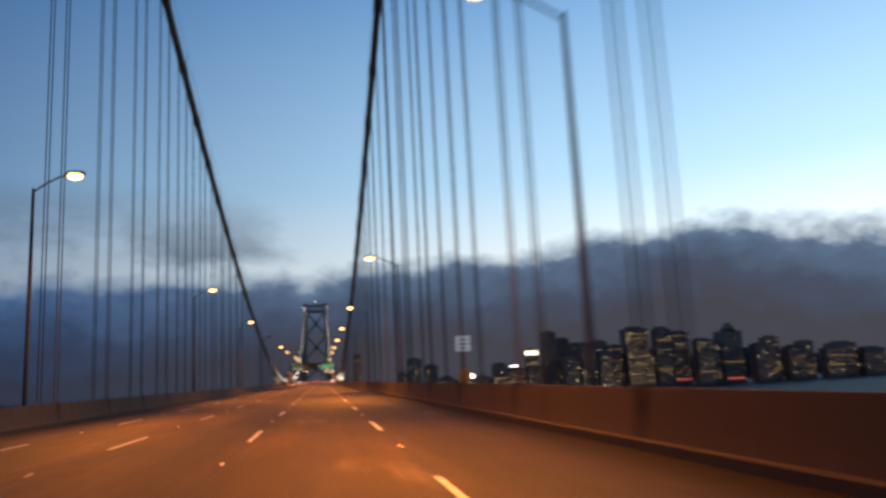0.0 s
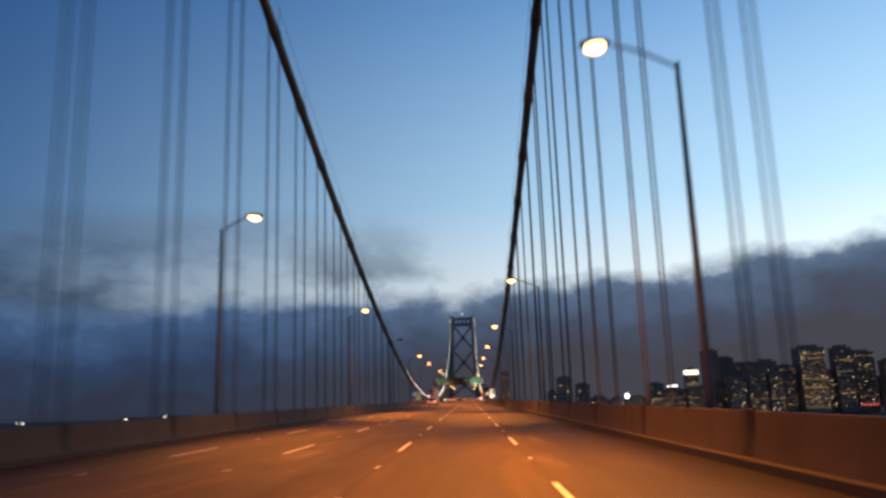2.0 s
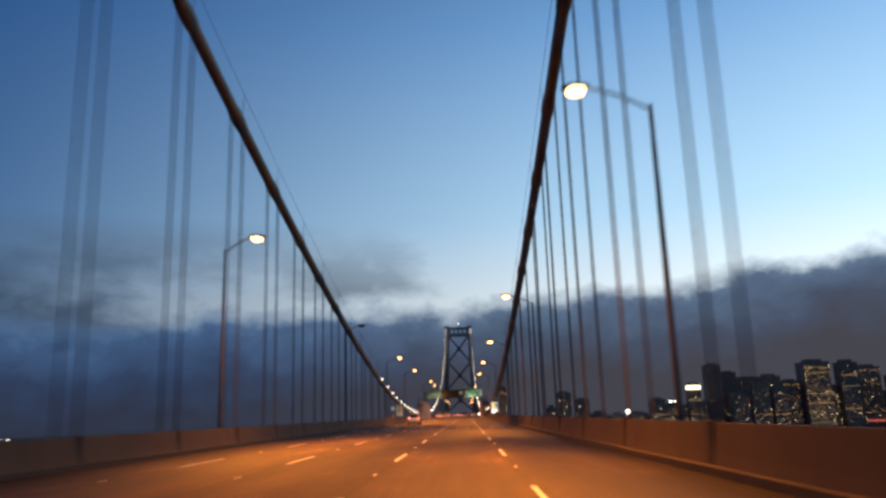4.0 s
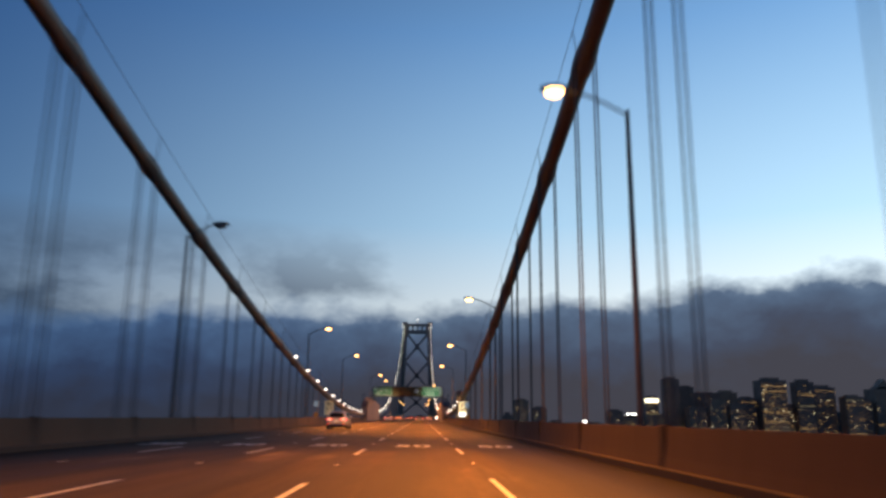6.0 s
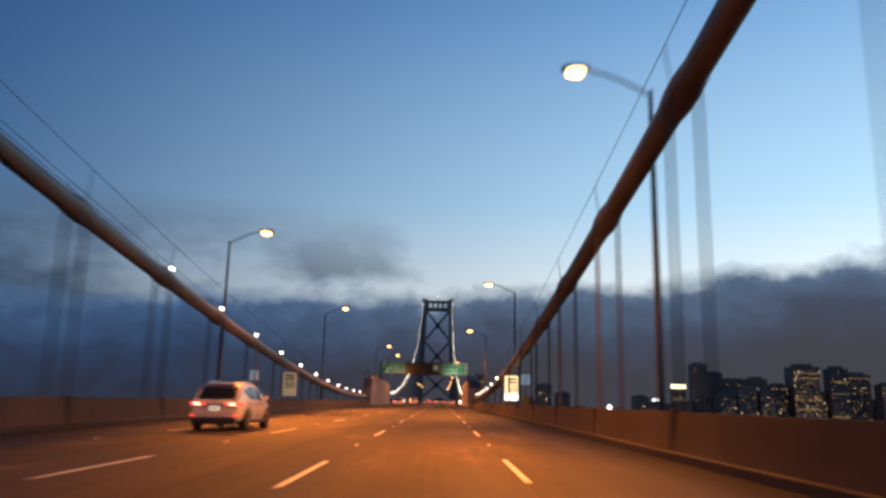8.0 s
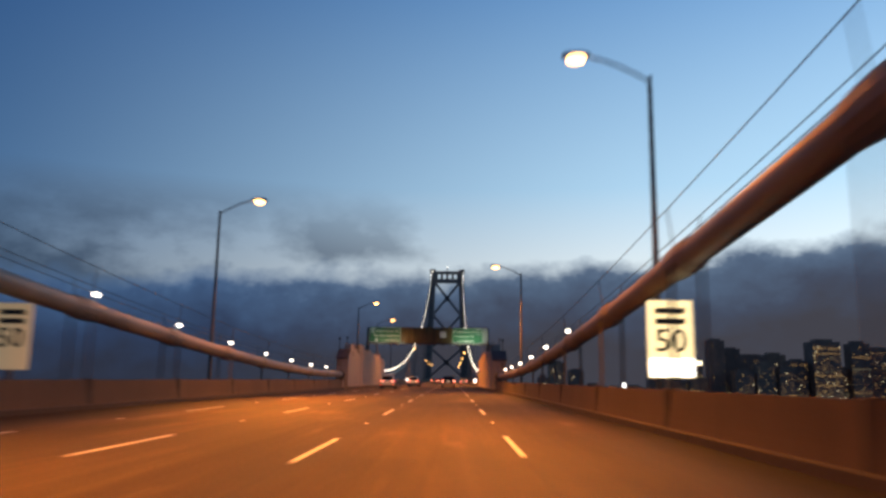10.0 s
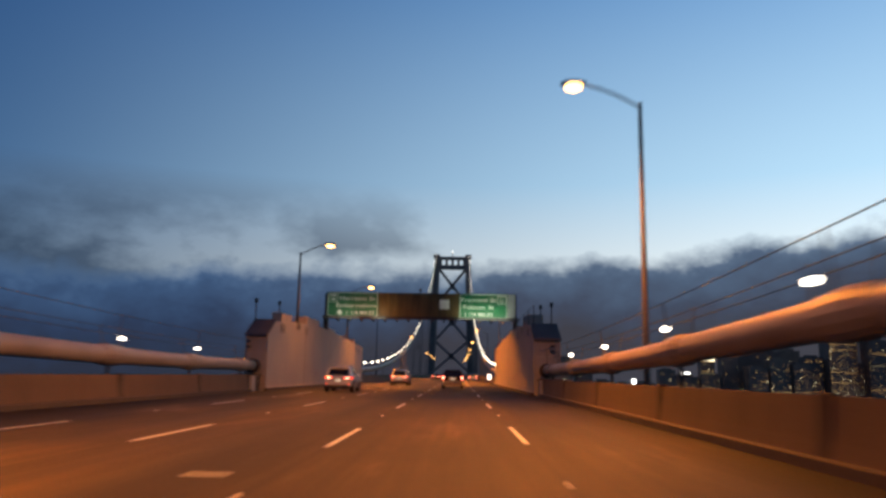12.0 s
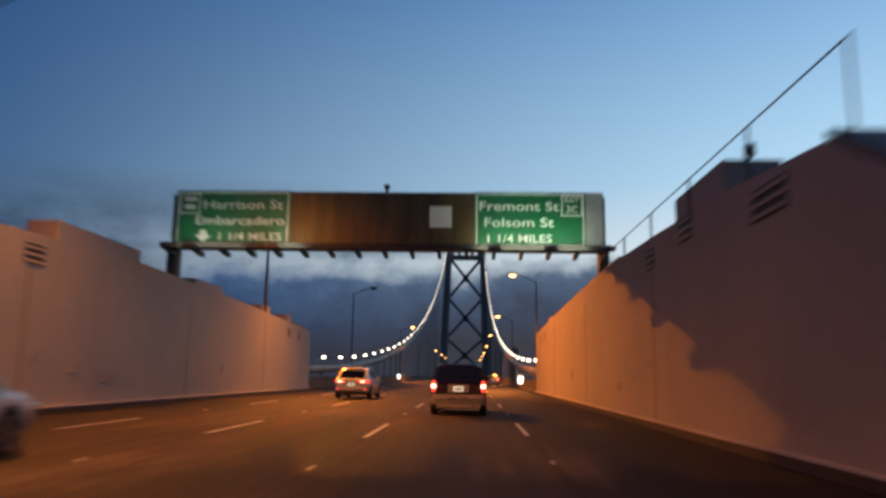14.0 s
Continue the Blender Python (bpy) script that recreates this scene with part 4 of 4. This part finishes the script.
def wheel(parent, x, y, r, side):
    bm = bmesh.new()
    prof = [(-0.11, r - 0.05), (-0.09, r), (0.07, r), (0.11, r - 0.04), (0.115, r * 0.66)]
    n = 26
    rows = [[bm.verts.new((side * u, math.cos(2 * math.pi * k / n) * q, math.sin(2 * math.pi * k / n) * q)) for k in range(n)] for u, q in prof]
    for a, b in zip(rows, rows[1:]):
        for k in range(n):
            bm.faces.new((a[k], a[(k + 1) % n], b[(k + 1) % n], b[k]))
    bm.faces.new(rows[0])
    home = part("wheel", bm, RUBBER, parent, smooth=True)
    home.location = (x, y, r)
    bm = bmesh.new()
    tube(bm, [(side * 0.06, 0, 0), (side * 0.085, 0, 0)], r * 0.67, 26)
    part("rim", bm, TRIM_BLACK, home)
    for i in range(5):
        a = 2 * math.pi * i / 5
        bm = bmesh.new()
        beam(bm, (side * 0.095, 0, 0), (side * 0.105, math.cos(a) * r * 0.64, math.sin(a) * r * 0.64), 0.07, 0.03)
        part("spoke", bm, ALLOY, home)
    bm = bmesh.new()
    ring = [(r * 0.60, 0.09), (r * 0.68, 0.09), (r * 0.68, 0.12), (r * 0.60, 0.12)]
    rows = [[bm.verts.new((side * u, math.cos(2 * math.pi * k / 26) * q, math.sin(2 * math.pi * k / 26) * q)) for q, u in ring] for k in range(26)]
    for a, b in zip(rows, rows[1:] + rows[:1]):
        for k in range(4):
            bm.faces.new((a[k], a[(k + 1) % 4], b[(k + 1) % 4], b[k]))
    part("rim_ring", bm, ALLOY, home)


def vehicle(name, label, category, m, paint, lower, L, W, H, belt, sill, split, tail_rake, nose_rake, hood, tail_z, rails=True, wheel_r=0.37):
    """A car with its tail at y = 0 and its nose towards +y: hull, lower cladding, cabin with its panes, lamps and wheels."""
    home = thing(name, label, category, m, group="traffic")
    w = W / 2
    hz = belt - 0.07
    hull = [(0.04, w * 0.88, split, belt - 0.10), (0.10, w * 0.95, split, belt - 0.03), (0.45, w * 0.995, split, belt), (1.2, w, split, belt),
            (L - hood - 0.5, w, split, belt), (L - hood + 0.15, w * 0.99, split, belt - 0.06), (L - 0.55, w * 0.97, split, hz - 0.10), (L - 0.15, w * 0.90, split, hz - 0.20), (L - 0.02, w * 0.80, split, hz - 0.30)]
    shaded(part("body", loft(bmesh.new(), hull, hull_ring), paint, home))
    skirt = [(-0.06, w * 0.86, sill + 0.12, split - 0.004), (0.0, w * 0.95, sill + 0.05, split - 0.004), (0.4, w * 1.0, sill, split - 0.004), (L - 0.5, w * 0.99, sill, split - 0.004), (L - 0.1, w * 0.92, sill + 0.03, split - 0.004), (L, w * 0.80, sill + 0.1, split - 0.004)]
    shaded(part("lower_body", loft(bmesh.new(), skirt, hull_ring), lower, home))
    # cabin
    z0, z1 = belt - 0.01, H
    y0, y1 = 0.16, L - hood + 0.12
    k = 0.82
    zk = z0 + (z1 - z0) * k

    def cab(z):
        f = (z - z0) / (z1 - z0)
        bulge = 0.0 if f <= k else ((f - k) / (1 - k)) ** 2
        return (y0 + tail_rake * f + 0.10 * bulge, y1 - nose_rake * f - 0.14 * bulge, w * (0.955 - 0.155 * f) - 0.14 * bulge)

    bm = bmesh.new()
    rings = []
    for z in (z0, zk, z0 + (z1 - z0) * 0.95, z1):
        a, b, q = cab(z)
        c = 0.10
        rings.append([bm.verts.new(p) for p in ((-q + c, a, z), (q - c, a, z), (q, a + c, z), (q, b - c, z), (q - c, b, z), (-q + c, b, z), (-q, b - c, z), (-q, a + c, z))])
    for a, b in zip(rings, rings[1:]):
        for i in range(8):
            bm.faces.new((a[i], a[(i + 1) % 8], b[(i + 1) % 8], b[i]))
    bm.faces.new(rings[0])
    bm.faces.new(rings[-1])
    shaded(part("cabin", bm, paint, home))

    def pane(pts):
        bm = bmesh.new()
        lo = [bm.verts.new(p) for p in pts]
        c = sum((v.co for v in lo), Vector()) / len(lo)
        nrm = (lo[1].co - lo[0].co).cross(lo[2].co - lo[0].co).normalized()
        if nrm.dot(c - Vector((0, L / 2, z0 - 0.4))) < 0:
            nrm = -nrm
        for v in lo:
            v.co += nrm * 0.012
        hi = [bm.verts.new(v.co - nrm * 0.018) for v in lo]
        bm.faces.new(lo)
        bm.faces.new(hi)
        for i in range(len(lo)):
            j = (i + 1) % len(lo)
            bm.faces.new((lo[i], lo[j], hi[j], hi[i]))
        return bm

    za, zb = z0 + 0.06, zk - 0.015
    (ra, fa, qa), (rb, fb, qb) = cab(za), cab(zb)
    part("rear_window", pane([(-qa + 0.14, ra, za), (qa - 0.14, ra, za), (qb - 0.16, rb, zb), (-qb + 0.16, rb, zb)]), GLASS, home)
    part("windscreen", pane([(-qa + 0.14, fa, za), (qa - 0.14, fa, za), (qb - 0.16, fb, zb), (-qb + 0.16, fb, zb)]), GLASS, home)
    cuts = [0.04, 0.30, 0.64, 0.97]
    for s in (-1, 1):
        for c0, c1 in zip(cuts, cuts[1:]):
            def side_pt(c, z):
                a, b, q = cab(z)
                return (s * q, a + 0.16 + (b - a - 0.34) * c, z)
            g = 0.012
            part("side_window", pane([side_pt(c0 + g, za), side_pt(c1 - g, za), side_pt(c1 - g, zb), side_pt(c0 + g, zb)]), GLASS, home)
        part("door_handle", box(bmesh.new(), *sorted((s * (w - 0.02), s * (w + 0.03))), L * 0.36, L * 0.36 + 0.2, belt - 0.17, belt - 0.13, 0.01), paint, home)
        my = L - hood - 0.32
        part("mirror", box(bmesh.new(), *sorted((s * (w - 0.06), s * (w + 0.2))), my, my + 0.14, belt + 0.02, belt + 0.19, 0.04), TRIM_BLACK if lower is not paint else paint, home)
        if rails:
            q = cab(z1)[2] - 0.02
            part("roof_rail", tube(bmesh.new(), [(s * q, y0 + tail_rake + 0.25, z1 - 0.01), (s * q, y0 + tail_rake + 0.4, z1 + 0.05), (s * q, y1 - nose_rake - 0.6, z1 + 0.05), (s * q, y1 - nose_rake - 0.4, z1 - 0.01)], 0.022, 8), TRIM_BLACK if lower is not paint else CHROME, home)
        # rear lamp cluster
        xs = sorted((s * w * 0.58, s * w * 0.955)) if lower is paint else sorted((s * w * 0.83, s * w * 0.96))
        lampob = part("tail_lamp", box(bmesh.new(), xs[0], xs[1], -0.015, 0.12, tail_z[0], tail_z[1], 0.03), TAIL, home, "lit red tail lamp")
        xm = (xs[0] + xs[1]) / 2
        part("bulb", box(bmesh.new(), xm - 0.07, xm + 0.07, -0.028, -0.012, (tail_z[0] + tail_z[1]) / 2 - 0.05, (tail_z[0] + tail_z[1]) / 2 + 0.06, 0.01), TAIL_HOT, lampob)
        xs = sorted((s * w * 0.70, s * w * 0.86)) if lower is paint else sorted((s * w * 0.10, s * w * 0.34))
        # where cladding matches the body, the reflectors glow red instead of reflecting headlamps
        part("rear_reflector", boxed(xs[0], xs[1], -0.108, -0.02, sill + 0.24, sill + 0.29), TAIL if lower is paint else CHROME, home)
        xs = sorted((s * w * 0.55, s * w * 0.86))
        part("headlight", box(bmesh.new(), xs[0], xs[1], L - 0.14, L + 0.0, hz - 0.38, hz - 0.24, 0.03), CHROME, home)
        for wy in (0.86, L - 0.92):
            arch = [(wy + (wheel_r + 0.07) * math.cos(a), wheel_r + (wheel_r + 0.07) * math.sin(a)) for a in (math.pi * i / 14 for i in range(15))]
            part("wheel_arch", prism(bmesh.new(), arch, "x", *sorted((s * (w - 0.16), s * (w + 0.008)))), TRIM_BLACK, home)
            wheel(home, s * (w - 0.10), wy, wheel_r, s)
    pz = (tail_z[0] + tail_z[1]) / 2 - 0.08
    plate = part("number_plate", box(bmesh.new(), -0.17, 0.17, -0.012, 0.06, pz - 0.08, pz + 0.08, 0.01), PLATE, home, "pale number plate with a glow of its own")
    part("plate_bar", boxed(-0.12, 0.12, -0.017, -0.0125, pz - 0.03, pz + 0.03), PLATE_INK, plate)
    part("plate_recess", box(bmesh.new(), -0.36, 0.36, 0.004, 0.1, pz - 0.12, pz + 0.15, 0.02), CHROME if lower is paint else PAINT_TAN, home)
    part("rear_bumper", box(bmesh.new(), -w * 0.86, w * 0.86, -0.10, 0.10, sill + 0.22, split - 0.08, 0.05), lower, home)
    part("under_valance", box(bmesh.new(), -w * 0.80, w * 0.80, -0.03, 0.3, sill - 0.05, sill + 0.16, 0.03), lower, home)
    part("exhaust", tube(bmesh.new(), [(w * 0.55, -0.07, sill), (w * 0.55, 0.4, sill)], 0.035, 10), CHROME, home)
    part("rear_wiper", tube(bmesh.new(), [(0.0, cab(za)[0] - 0.02, za), (-0.36, cab(za + 0.16)[0] - 0.025, za + 0.16)], 0.012, 6), TRIM_BLACK, home)
    part("floor_pan", boxed(-w * 0.8, w * 0.8, 0.3, L - 0.3, sill - 0.08, sill + 0.02), TRIM_BLACK, home)
    return home


def curve(y, knots):
    """A smooth value along a list of (place, value)."""
    if y <= knots[0][0]:
        return knots[0][1]
    for (a, p), (b, q) in zip(knots, knots[1:]):
        if y <= b:
            f = (y - a) / (b - a)
            return p + (q - p) * f * f * (3 - 2 * f) if abs(q - p) < 0.12 else p + (q - p) * f
    return knots[-1][1]


def crossover(name, label, m, paint):
    """A rounded crossover with a raked hatch, tail at y = 0: shell, panes, wrap-round lamps, cladding and wheels."""
    L, H = 4.77, 1.70
    home = thing(name, label, "car", m, group="traffic")
    plan = [(0.0, 0.76), (0.07, 0.84), (0.30, 0.905), (0.85, 0.94), (3.6, 0.94), (4.25, 0.89), (4.58, 0.79), (4.77, 0.58)]
    belt = [(0.0, 0.99), (0.8, 1.10), (2.0, 1.05), (3.5, 1.0), (3.8, 0.97), (4.35, 0.89), (4.65, 0.77), (4.77, 0.62)]
    roof = [(0.0, 1.0), (0.10, 1.04), (0.30, 1.22), (0.66, 1.56), (0.95, 1.645), (1.7, H), (2.3, H - 0.01), (2.85, 1.60), (3.72, 1.02), (4.35, 0.92), (4.65, 0.79), (4.77, 0.63)]
    sill = [(0.0, 0.46), (0.35, 0.34), (4.3, 0.30), (4.77, 0.38)]

    def section(y):
        w, zb, zt, zs = curve(y, plan), curve(y, belt), curve(y, roof), curve(y, sill)
        zt = max(zt, zb + 0.012)
        g = zt - zb
        xe = w * 0.945 - g * 0.30
        return w, zb, zt, zs, xe, zb + g * 0.87

    ys = [0.0, 0.03, 0.08, 0.16, 0.26, 0.4, 0.54, 0.66, 0.8, 0.95, 1.2, 1.6, 2.0, 2.3, 2.6, 2.85, 3.1, 3.4, 3.72, 3.95, 4.2, 4.4, 4.55, 4.66, 4.73, 4.77]
    bm = bmesh.new()
    rows = []
    for y in ys:
        w, zb, zt, zs, xe, ze = section(y)
        half = [(w * 0.90, zs), (w * 0.97, zs + 0.10), (w, zs + (zb - zs) * 0.45), (w * 0.99, zs + (zb - zs) * 0.8), (w * 0.945, zb), (xe, ze), (xe * 0.86, zt - (zt - zb) * 0.03), (xe * 0.45, zt)]
        rows.append([bm.verts.new((x, y, z)) for x, z in half] + [bm.verts.new((-x, y, z)) for x, z in reversed(half)])
    n = len(rows[0])
    for a, b in zip(rows, rows[1:]):
        for k in range(n):
            bm.faces.new((a[k], a[(k + 1) % n], b[(k + 1) % n], b[k]))
    bm.faces.new(rows[0])
    bm.faces.new(rows[-1])
    shaded(part("body", bm, paint, home))

    def sheet(name, grid, mat, parent, lift=0.012, label=""):
        """A thin solid panel laid over a grid of points, pushed out from the middle of the car."""
        bm = bmesh.new()
        mid = Vector((0, L / 2, 0.9))
        lo, hi = [], []
        for row in grid:
            lo.append([bm.verts.new(p) for p in row])
        nrm = (Vector(grid[-1][0]) - Vector(grid[0][0])).cross(Vector(grid[0][-1]) - Vector(grid[0][0])).normalized()
        if nrm.dot(Vector(grid[0][0]) - mid) < 0:
            nrm = -nrm
        for row in lo:
            hi.append([bm.verts.new(v.co - nrm * 0.02) for v in row])
            for v in row:
                v.co += nrm * lift
        r, c = len(grid), len(grid[0])
        for i in range(r - 1):
            for j in range(c - 1):
                bm.faces.new((lo[i][j], lo[i][j + 1], lo[i + 1][j + 1], lo[i + 1][j]))
                bm.faces.new((hi[i][j], hi[i + 1][j], hi[i + 1][j + 1], hi[i][j + 1]))
        rim = [(i, 0) for i in range(r)] + [(r - 1, j) for j in range(1, c)] + [(i, c - 1) for i in range(r - 2, -1, -1)] + [(0, j) for j in range(c - 2, 0, -1)]
        for (i, j), (k, l) in zip(rim, rim[1:] + rim[:1]):
            bm.faces.new((lo[i][j], lo[k][l], hi[k][l], hi[i][j]))
        return part(name, bm, mat, parent, label)

    def side_point(s, y, f):
        w, zb, zt, zs, xe, ze = section(y)
        return (s * (w * 0.945 + (xe - w * 0.945) * f), y, zb + (ze - zb) * f)

    def top_point(y, u):
        w, zb, zt, zs, xe, ze = section(y)
        return (xe * 0.86 * u, y, zt - (zt - zb) * 0.03 * abs(u))

    sheet("rear_window", [[top_point(y, u) for u in (-0.96, -0.4, 0.4, 0.96)] for y in (0.15, 0.3, 0.45, 0.60)], GLASS, home)
    sheet("windscreen", [[top_point(y, u) for u in (-0.96, -0.4, 0.4, 0.96)] for y in (2.92, 3.2, 3.45, 3.64)], GLASS, home)
    for s in (-1, 1):
        for y0, y1, f0, f1 in ((0.86, 1.36, 0.12, 0.80), (1.42, 2.22, 0.06, 0.90), (2.28, 3.02, 0.06, 0.90)):
            rows = []
            for i in range(4):
                y = y0 + (y1 - y0) * i / 3
                lo = f0 + (0.35 * (1 - i / 3) if y0 < 1 else 0)
                rows.append([side_point(s, y, lo), side_point(s, y, (lo + f1) / 2), side_point(s, y, f1)])
            sheet("side_window", rows, GLASS, home)
        # lamp that wraps round the corner under the hatch glass
        path = [(0.36, -0.012), (0.62, -0.004), (0.80, 0.04), (0.905, 0.20), (0.945, 0.46)]
        tops, lows = (0.955, 0.975, 0.985, 0.985, 0.955), (0.905, 0.875, 0.86, 0.87, 0.93)
        bm = bmesh.new()
        ring = []
        for (x, y), zt, zb in zip(path, tops, lows):
            ring.append([bm.verts.new(p) for p in ((s * x, y, zb), (s * x, y, zt), (s * (x - 0.06), y + 0.06, zt), (s * (x - 0.06), y + 0.06, zb))])
        for a, b in zip(ring, ring[1:]):
            for k in range(4):
                bm.faces.new((a[k], a[(k + 1) % 4], b[(k + 1) % 4], b[k]))
        bm.faces.new(ring[0])
        bm.faces.new(ring[-1])
        lamp = part("tail_lamp", bm, TAIL, home, "lit red tail lamp")
        part("bulb", boxed(*sorted((s * 0.50, s * 0.72)), -0.03, -0.006, 0.905, 0.945), TAIL_HOT, lamp)
        # bumper reflector, its shine made with emission
        part("glow_reflector", box(bmesh.new(), *sorted((s * 0.66, s * 0.80)), -0.055, 0.06, 0.50, 0.55, 0.01), TAIL, home, "small red bumper reflector with an added glow")
        part("headlight", box(bmesh.new(), *sorted((s * 0.52, s * 0.80)), 4.42, 4.66, 0.70, 0.80, 0.04), CHROME, home)
        part("mirror", box(bmesh.new(), *sorted((s * 0.93, s * 1.12)), 3.02, 3.16, 1.06, 1.22, 0.05), paint, home)
        for y in (1.62, 2.52):
            part("door_handle", box(bmesh.new(), *sorted((s * 0.925, s * 0.965)), y, y + 0.2, 0.93, 0.965, 0.01), CHROME, home)
        for y in (1.39, 2.25, 3.1):
            part("door_gap", boxed(*sorted((s * 0.90, s * 0.9425)), y - 0.006, y + 0.006, 0.45, 0.98), TRIM_BLACK, home)
        part("sill_trim", box(bmesh.new(), *sorted((s * 0.80, s * 0.925)), 0.9, 3.9, 0.24, 0.36, 0.03), TRIM_BLACK, home)
        q = 0.60
        part("roof_rail", tube(bmesh.new(), [(s * q, 1.0, 1.64), (s * q, 1.15, 1.71), (s * q, 2.4, 1.725), (s * q, 2.62, 1.65)], 0.02, 8), CHROME, home)
        for wy in (0.92, 3.72):
            arch = [(wy + 0.43 * math.cos(t), 0.36 + 0.43 * math.sin(t)) for t in (math.pi * i / 14 for i in range(15))]
            part("wheel_arch", prism(bmesh.new(), arch, "x", *sorted((s * 0.74, s * 0.948))), TRIM_BLACK, home)
            wheel(home, s * 0.85, wy, 0.37, s)
    part("spoiler", box(bmesh.new(), -0.52, 0.52, 0.55, 0.86, 1.60, 1.645, 0.018), paint, home)
    part("rear_bumper", box(bmesh.new(), -0.80, 0.80, -0.05, 0.18, 0.44, 0.66, 0.05), paint, home)
    part("under_valance", box(bmesh.new(), -0.76, 0.76, -0.03, 0.4, 0.24, 0.435, 0.03), TRIM_BLACK, home)
    part("exhaust", tube(bmesh.new(), [(-0.48, -0.06, 0.30), (-0.48, 0.3, 0.30)], 0.045, 10), CHROME, home)
    part("hatch_bar", box(bmesh.new(), -0.34, 0.34, -0.028, 0.03, 0.875, 0.90, 0.008), CHROME, home)
    plate = part("number_plate", box(bmesh.new(), -0.17, 0.17, -0.022, 0.04, 0.70, 0.85, 0.008), PLATE, home, "pale number plate with a glow of its own")
    part("plate_bar", boxed(-0.12, 0.12, -0.027, -0.0225, 0.745, 0.805), PLATE_INK, plate)
    part("rear_wiper", tube(bmesh.new(), [(0.0, 0.12, 1.09), (-0.34, 0.20, 1.17)], 0.012, 6), TRIM_BLACK, home)
    part("floor_pan", boxed(-0.7, 0.7, 0.3, L - 0.3, 0.22, 0.36), TRIM_BLACK, home)
    return home


vehicle("sport_utility_car", "dark maroon sport utility car with pewter lower body, tail lamps lit", "car", pose(3.58, 334.3, 0), PAINT_MAROON, PAINT_TAN,
        4.80, 1.88, 1.72, 1.12, 0.30, 0.70, 0.20, 0.62, 1.15, (0.78, 1.14))
white = crossover("crossover_car", "clean white crossover car with raked rear glass, tail lamps lit", pose(-2.35, 348.6, 0, 0, 0, -2), PAINT_WHITE)
copy_thing(white, pose(-3.95, 205.2, 0, 0, 0, -1))
tagged(copy_thing(white, pose(-3.85, 316.1, 0)), "white crossover car beside the concrete wall, tail lamps lit")
vehicle("saloon_car", "dark saloon car far ahead, tail lamps lit", "car", pose(-1.0, 440.0, 0), PAINT_DARK, PAINT_DARK,
        4.60, 1.80, 1.46, 0.95, 0.23, 0.56, 0.75, 0.9, 1.15, (0.74, 0.92), rails=False)
vehicle("saloon_car", "dark saloon car far ahead, tail lamps lit", "car", pose(0.6, 462.0, 0), PAINT_DARK, PAINT_DARK,
        4.60, 1.80, 1.46, 0.95, 0.23, 0.56, 0.75, 0.9, 1.15, (0.74, 0.92), rails=False)
vehicle("pale_saloon_car", "pale saloon car far ahead, tail lamps lit", "car", pose(7.1, 418.0, 0), PAINT_SILVER, PAINT_SILVER,
        4.60, 1.80, 1.46, 0.95, 0.23, 0.56, 0.75, 0.9, 1.15, (0.74, 0.92), rails=False)
